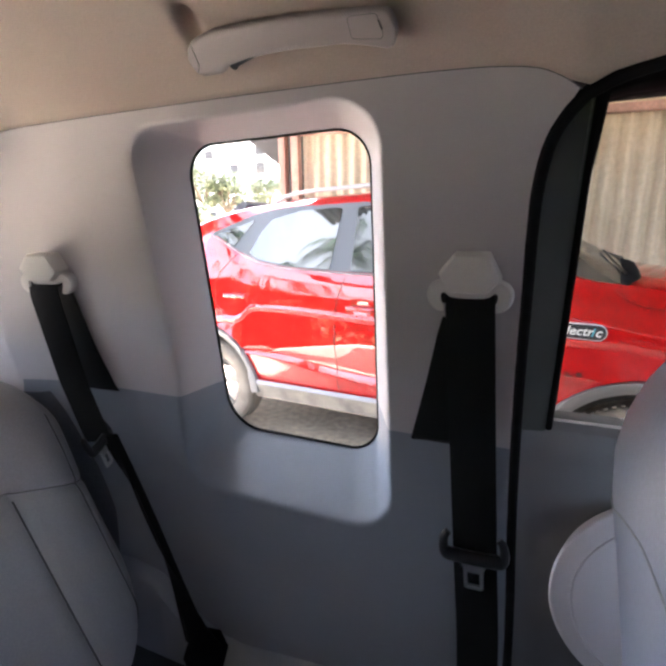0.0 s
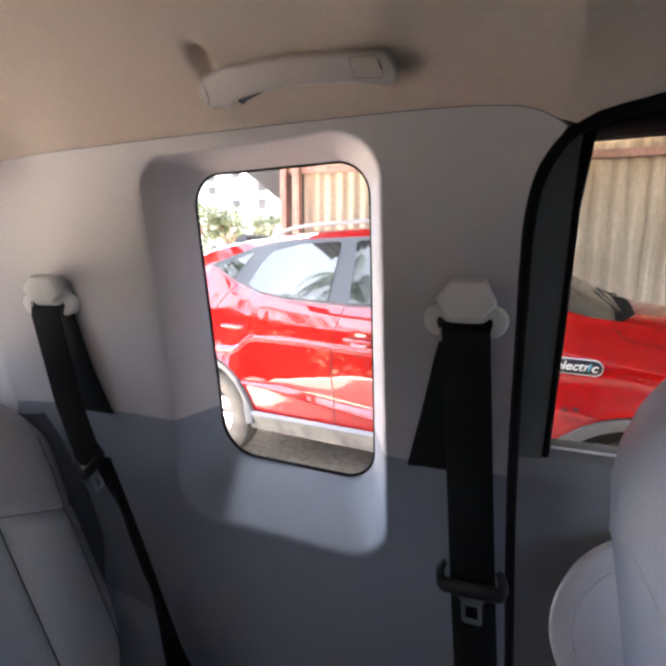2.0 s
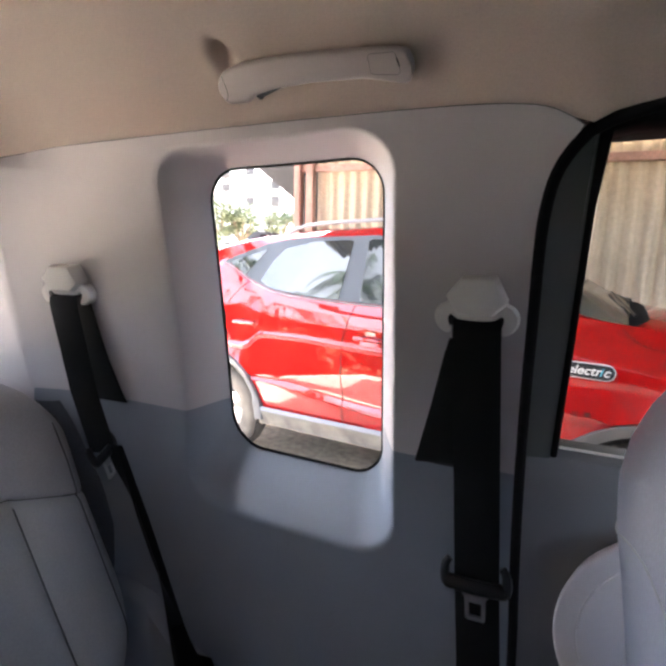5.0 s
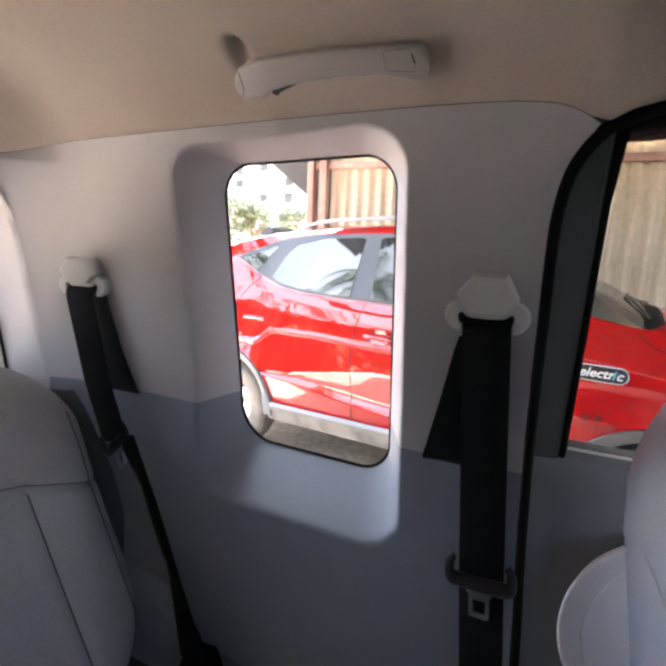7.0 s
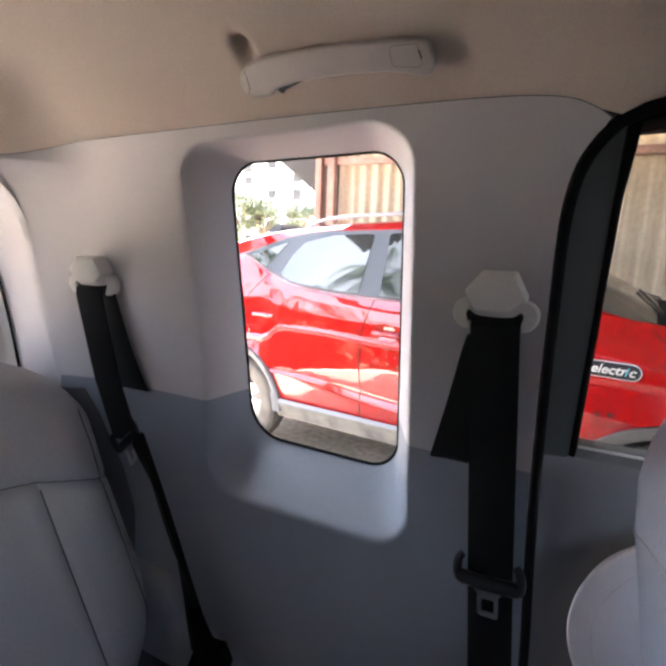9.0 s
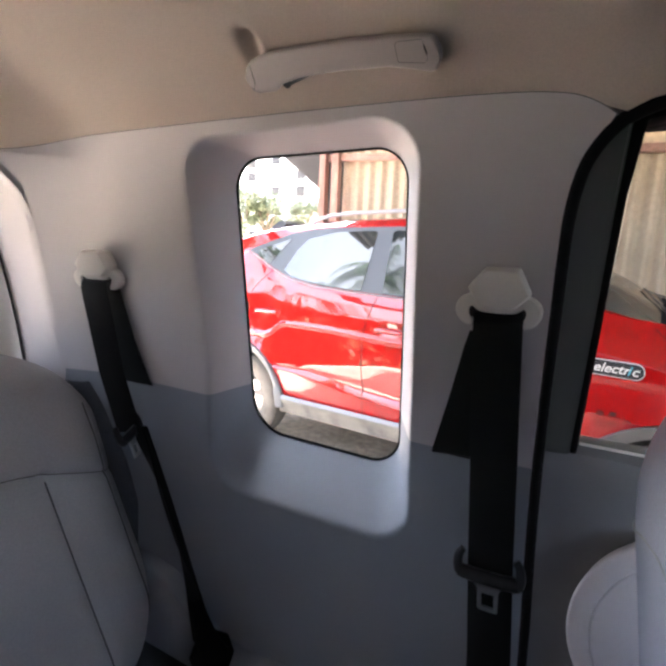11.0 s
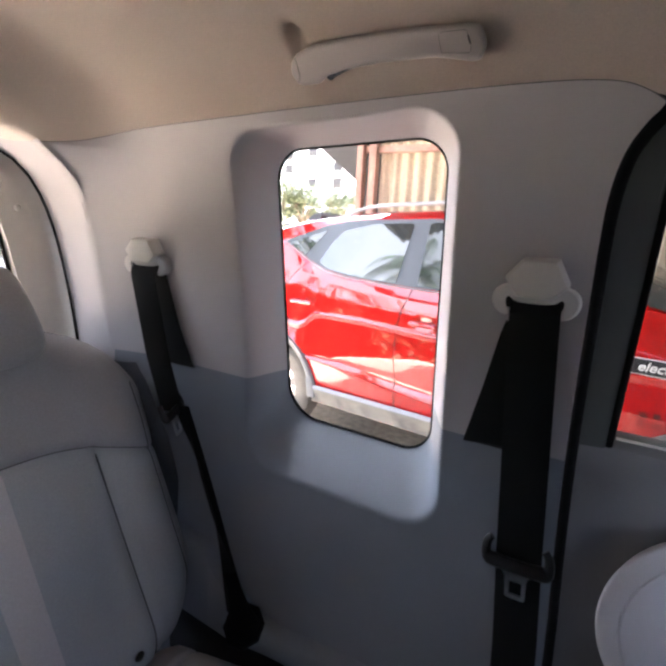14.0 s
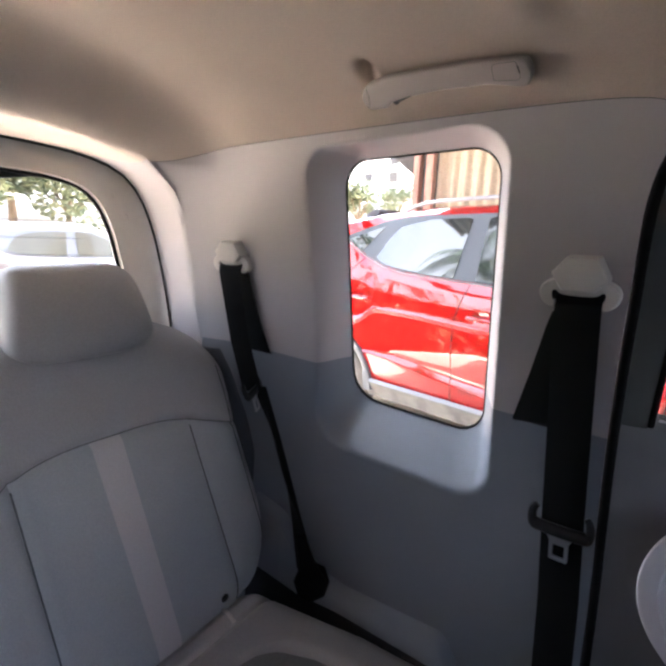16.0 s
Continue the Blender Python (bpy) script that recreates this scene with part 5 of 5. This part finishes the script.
lettering("electr", 0.030, 0.825, 0.056, BADGE_WHITE, badge, 0.0095)
lettering("i", 0.1545, 0.825, 0.056, BADGE_BLUE, badge, 0.0095)
lettering("c", 0.170, 0.825, 0.056, BADGE_WHITE, badge, 0.0095)
for s, z, w, h in ((0.082, 0.650, 0.026, 0.004), (0.082, 0.632, 0.026, 0.004), (0.071, 0.641, 0.004, 0.022), (0.093, 0.641, 0.004, 0.022), (0.082, 0.641, 0.010, 0.010),
                   (0.129, 0.646, 0.024, 0.020), (0.183, 0.630, 0.026, 0.003), (0.183, 0.622, 0.018, 0.003), (0.080, 0.608, 0.022, 0.004), (0.125, 0.606, 0.050, 0.004),
                   (0.085, 0.597, 0.030, 0.003), (0.135, 0.595, 0.046, 0.003), (0.092, 0.585, 0.048, 0.003), (0.172, 0.574, 0.022, 0.014)):
    red_plate("sticker", [(s - w / 2, z - h / 2), (s + w / 2, z - h / 2), (s + w / 2, z + h / 2), (s - w / 2, z + h / 2)], STICKER, 0.001, "small faded printed mark", sides=(0,), thick=0.001)

white_m = Matrix.Translation((-6.3, 3.74, -0.02)) @ Matrix.Rotation(radians(90), 4, "Z") @ Matrix.Diagonal((1.05, 1.0, 0.876, 1))
car("car", "pale silver parked car with light windows and roof rails", WHITE_PAINT, white_m, "suv")


# ---- shed ----
def corrugated(x0, x1, z0, z1, y, pitch=0.146, deep=0.024, turn=None):
    bm = bmesh.new()
    n = int((x1 - x0) / pitch * 10)
    rings = []
    for k in range(n + 1):
        x = x0 + (x1 - x0) * k / n
        d = deep * math.cos(2 * math.pi * x / pitch)
        rings.append([(x, y + d, z0), (x, y + d, (z0 + z1) / 2), (x, y + d, z1), (x, y + d + 0.008, z1), (x, y + d + 0.008, z0)])
    loft(bm, rings, closed=True, cap=True)
    return bm


shed = thing("shed", "open shed of weathered corrugated sheets on rusty steel posts", "shed")
k = 0
for x in np.arange(-2.15, 7.0, 0.876):
    # rows above 2.7 m are out of view, added so the wall blocks the sun
    for z0, z1, y in ((GROUND, 1.55, 4.93), (1.45, 2.45, 4.915), (2.40, 3.70, 4.90), (3.6, 4.85, 4.885)):
        bm = corrugated(x - 0.02, x + 0.90, z0 + 0.03 * (k % 3), z1 + 0.02 * (k % 2), y + 0.010 * (k % 2))
        part("wall_sheet", bm, SHEET, shed, "weathered beige corrugated sheet", 60)
        k += 1
for x, w in ((-2.360, 0.08), (-2.195, 0.09), (1.9, 0.10), (5.5, 0.10)):
    bm = bmesh.new()
    box(bm, (w, 0.10, 4.7 - GROUND), (x, 4.80, 2.35 + GROUND / 2), 0.006)
    part("post", bm, RUST, shed, "red oxide steel post")
for z, y, h in ((2.285, 4.84, 0.075), (3.25, 4.80, 0.10)):
    bm = bmesh.new()
    box(bm, (9.4, 0.06, h), (2.35, y, z), 0.005, Matrix.Rotation(radians(1.49), 4, "Y"))
    part("rail", bm, RUST, shed, "red oxide steel rail")
bm = bmesh.new()
box(bm, (0.26, 0.02, 4.6 - GROUND), (-2.27, 4.97, 2.3 + GROUND / 2))
part("closing_sheet", bm, ROOF_DARK, shed, "dark grey closing sheet between the posts")
bm = bmesh.new()
prism(bm, [(-3.25, 4.95, 2.66), (-2.98, 4.95, 2.45), (-2.44, 4.95, 2.04), (-2.38, 4.95, 2.04), (-2.38, 4.95, 2.80), (-3.25, 4.95, 2.80)], (0, 0.03, 0))
part("gable_sheet", bm, ROOF_DARK, shed, "dark grey eave sheet")


def roof_sheet(x0, x1, y0, y1=5.0):
    bm = bmesh.new()
    rings = []
    n = int((x1 - x0) / 0.0195)
    for i in range(n + 1):
        x = x0 + (x1 - x0) * i / n
        d = 0.026 * math.cos(2 * math.pi * x / 0.146)
        z, top = 3.42 - (5.0 - y0) * 0.0662, 3.42 - (5.0 - y1) * 0.0662
        rings.append([(x, y1, top + d), (x, y0, z + d), (x, y0, z + 0.01 + d), (x, y1, top + 0.01 + d)])
    loft(bm, rings, closed=True, cap=True)
    part("roof", bm, ROOF_DARK, shed, "grey corrugated roof, reach assumed", 60)


# these two reach out of view to keep sky and sun off the cabin
roof_sheet(-0.9, 4.2, -2.1)
roof_sheet(-2.3, -0.905, 2.2)
# strip mirrored in the red car's glass, kept narrow to leave the yard sunlit
roof_sheet(-3.5, -0.905, -0.1, 0.75)
for x in (-0.8, 1.9, 5.5):
    bm = bmesh.new()
    box(bm, (0.06, 7.0, 0.10), (x, 1.45, 3.10), 0.005, Matrix.Rotation(radians(3.79), 4, "X"))
    part("rafter", bm, RUST, shed, "red oxide steel rafter")

# ---- ground and distance ----
bm = bmesh.new()
bmesh.ops.create_grid(bm, x_segments=60, y_segments=60, size=30)
for v in bm.verts:
    v.co.z = GROUND + 0.012 * noise.noise(v.co * 0.8)
    d = max(abs(v.co.x), abs(v.co.y))
    if d > 29.5:
        v.co.x, v.co.y, v.co.z = v.co.x * 60, v.co.y * 60, GROUND - 0.05
ground = mesh_object("ground", bm, CONCRETE, 60)
tagged(ground, "dusty beige concrete and earth yard", "ground", kind="structure")


def building(name, x, y, w, d, floors, bays, label):
    top = thing(name, label, "building", at=(x, y, 0))
    h = floors * 3.0 + 1.0
    bm = bmesh.new()
    box(bm, (w, d, h - GROUND), (x, y, (h + GROUND) / 2), 0.05)
    part("wall", bm, PLASTER, top, "white plastered wall", 0)
    bm = bmesh.new()
    box(bm, (w + 0.6, d + 0.6, 0.4), (x, y, h + 0.2), 0.05)
    part("roof", bm, PLASTER, top, "flat roof slab", 0)
    for f in range(floors):
        for b in range(bays):
            if (b * 7 + f * 3) % 5 == 4:
                continue
            bx = x - w / 2 + w * (b + 0.5) / bays
            z = 1.9 + 3.0 * f
            bm = bmesh.new()
            box(bm, (2.0, 0.12, 2.2), (bx, y - d / 2 - 0.02, z), 0.03)
            win = part("window", bm, DARK_OPENING, top, "dim window")
            bm = bmesh.new()
            box(bm, (2.3, 0.6, 0.10), (bx, y - d / 2 - 0.30, z + 1.0), 0.02)
            part("sunshade", bm, PLASTER, win, "concrete sunshade")
            if (b + f) % 2 == 0:
                bm = bmesh.new()
                box(bm, (2.6, 0.9, 0.9), (bx, y - d / 2 - 0.45, z - 1.3), 0.03)
                part("balcony", bm, PLASTER, top, "white balcony")
    return top


building("apartment_building", -55.0, 83.0, 24.0, 10.0, 8, 4, "white plastered apartment building of several storeys")


def crown(bm, centre, radius, count, size, rng):
    for _ in range(count):
        d = Vector((rng.gauss(0, 1), rng.gauss(0, 1), rng.gauss(0, 1))).normalized()
        p = centre + Vector((d.x * radius[0], d.y * radius[1], d.z * radius[2])) * rng.uniform(0.45, 1.0) ** 0.6
        q = Matrix.Rotation(rng.uniform(0, 6.28), 4, "Z") @ Matrix.Rotation(rng.uniform(-1.0, 1.0), 4, "X") @ Matrix.Rotation(rng.uniform(-1.0, 1.0), 4, "Y")
        s = size * rng.uniform(0.6, 1.4)
        vs = [bm.verts.new(p + q @ Vector(v)) for v in ((-s, 0, 0), (-s * 0.2, -s * 0.45, 0.05 * s), (s, 0, -0.15 * s), (-s * 0.1, s * 0.45, 0.05 * s))]
        bm.faces.new(vs)


def tree(x, y, height, spread, seed, leaves=1400, size=0.22):
    rng = random.Random(seed)
    top = thing("tree", "leafy green broad-crowned tree in bright daylight", "tree", group="trees in the yard", at=(x, y, 0))
    bm = bmesh.new()
    fork = Vector((x + rng.uniform(-0.2, 0.2), y, height * 0.45))
    tube(bm, [(x, y, GROUND - 0.05), (x + 0.05, y, height * 0.2), fork], [height * 0.035, height * 0.027, height * 0.02], 8)
    ends = []
    for k in range(7):
        a = 2 * math.pi * k / 7 + rng.uniform(-0.3, 0.3)
        end = fork + Vector((math.cos(a) * spread * 0.6, math.sin(a) * spread * 0.6, height * rng.uniform(0.12, 0.38)))
        tube(bm, [fork, fork.lerp(end, 0.5) + Vector((0, 0, 0.15)), end], [height * 0.014, height * 0.009, height * 0.004], 6)
        ends.append(end)
    part("trunk", bm, BARK, top, "brown trunk and limbs")
    bm = bmesh.new()
    for end in ends + [fork + Vector((0, 0, height * 0.35))]:
        for _ in range(3):
            c = end + Vector((rng.uniform(-1, 1), rng.uniform(-1, 1), rng.uniform(-0.6, 0.6))) * spread * 0.28
            r = spread * rng.uniform(0.22, 0.38)
            crown(bm, c, (r, r, r * 0.75), leaves // 24, size, rng)
    part("crown", bm, LEAF, top, "uneven crown of small leaves", 0)


tree(-14.2, 19.0, 5.3, 1.9, 3, 3000, 0.10)
tree(-20.5, 25.0, 6.6, 2.4, 4, 3000, 0.12)
tree(-15.4, 26.5, 5.6, 1.5, 15, 2400, 0.10)
tree(-22.0, 14.0, 7.5, 4.0, 5, 2400, 0.3)
tree(-24.0, 7.0, 7.0, 3.8, 6, 2400, 0.3)
tree(-26.0, 20.0, 8.0, 4.2, 7, 2400, 0.3)
tree(-20.0, 2.0, 6.4, 3.2, 8, 2000, 0.28)
tree(-14.0, 2.6, 3.6, 2.4, 21, 5200, 0.12)
tree(-15.5, 6.0, 4.0, 2.6, 22, 5200, 0.12)
tree(-16.0, 10.0, 4.4, 2.8, 23, 5200, 0.12)
tree(-13.0, 13.5, 4.0, 2.4, 24, 5200, 0.12)


def palm(x, y, height, seed):
    rng = random.Random(seed)
    top = thing("palm_tree", "tall coconut palm with drooping fronds", "palm tree", at=(x, y, 0))
    bm = bmesh.new()
    tube(bm, [(x + 0.3 * math.sin(z / height * 1.4), y, z) for z in np.linspace(GROUND - 0.05, height, 14)], [0.17 - 0.06 * k / 13 for k in range(14)], 8)
    part("trunk", bm, BARK, top, "ringed grey trunk")
    head = Vector((x + 0.3 * math.sin(1.4), y, height))
    for k in range(17):
        a = 2 * math.pi * k / 17 + rng.uniform(-0.15, 0.15)
        rise, reach = rng.uniform(0.1, 1.3), rng.uniform(1.8, 2.6)
        spine = [head + Vector((math.cos(a) * reach * f, math.sin(a) * reach * f, rise * math.sin(f * 2.2) - 1.1 * f * f)) for f in np.linspace(0, 1, 15)]
        bm = bmesh.new()
        tube(bm, spine, [0.03 - 0.026 * j / 14 for j in range(15)], 4)
        for j in range(1, 14):
            d = (spine[j + 1] - spine[j - 1]).normalized()
            out = d.cross(Vector((0, 0, 1))).normalized()
            for sgn in (-1, 1):
                for h in (0, 0.5):
                    b = spine[j].lerp(spine[j + 1], h)
                    tip = b + out * sgn * 0.55 * math.sin(math.pi * (0.15 + 0.8 * j / 14)) + d * 0.25 - Vector((0, 0, rng.uniform(0.12, 0.3)))
                    bm.faces.new([bm.verts.new(p) for p in (b, b + d * 0.06, tip)])
        part("frond", bm, PALM, top, "", 0)


palm(-9.8, -5.6, 4.4, 11)
palm(-9.6, -7.8, 6.5, 12)


def shrub(x, y, height, spread, seed):
    """A dense bush: stems from the ground and foliage down to it."""
    rng = random.Random(seed)
    top = thing("shrub", "dense dark green shrub at the edge of the yard", "shrub", group="shrubs along the yard", at=(x, y, GROUND))
    bm = bmesh.new()
    for k in range(5):
        a = 2 * math.pi * k / 5 + rng.uniform(-0.3, 0.3)
        tube(bm, [(x, y, GROUND - 0.05), (x + 0.3 * math.cos(a), y + 0.3 * math.sin(a), height * 0.4), (x + spread * 0.5 * math.cos(a), y + spread * 0.5 * math.sin(a), height * 0.8)], [0.05, 0.035, 0.015], 6)
    part("stems", bm, BARK, top, "brown stems")
    bm = bmesh.new()
    for _ in range(16):
        c = Vector((x + rng.uniform(-0.6, 0.6) * spread, y + rng.uniform(-0.6, 0.6) * spread, GROUND + height * rng.uniform(0.12, 0.86)))
        r = spread * rng.uniform(0.35, 0.55)
        crown(bm, c, (r, r, r * 0.8), 210, 0.17, rng)
    part("foliage", bm, PALM, top, "uneven dark green foliage", 0)


for k, (x, y, h) in enumerate(((-9.2, -1.9, 2.6), (-8.5, -3.4, 2.9), (-7.6, -4.7, 2.6), (-6.6, -5.9, 3.0), (-5.3, -7.0, 2.7))):
    shrub(x, y, h, 1.5, 50 + k)
# unseen row ahead of the windscreen, added to hold back low light
for k, (x, y, h) in enumerate(((6.2, -4.6, 1.7), (6.4, -2.4, 1.8), (6.2, -0.3, 1.6), (6.5, 1.8, 1.8), (6.2, 3.6, 1.7))):
    shrub(x, y, h, 1.6, 70 + k)
tree(-13.2, 19.2, 4.7, 1.1, 35, 1800, 0.10)
tree(-15.0, -7.5, 5.0, 2.8, 9)
tree(-19.0, -5.0, 5.6, 3.0, 10)
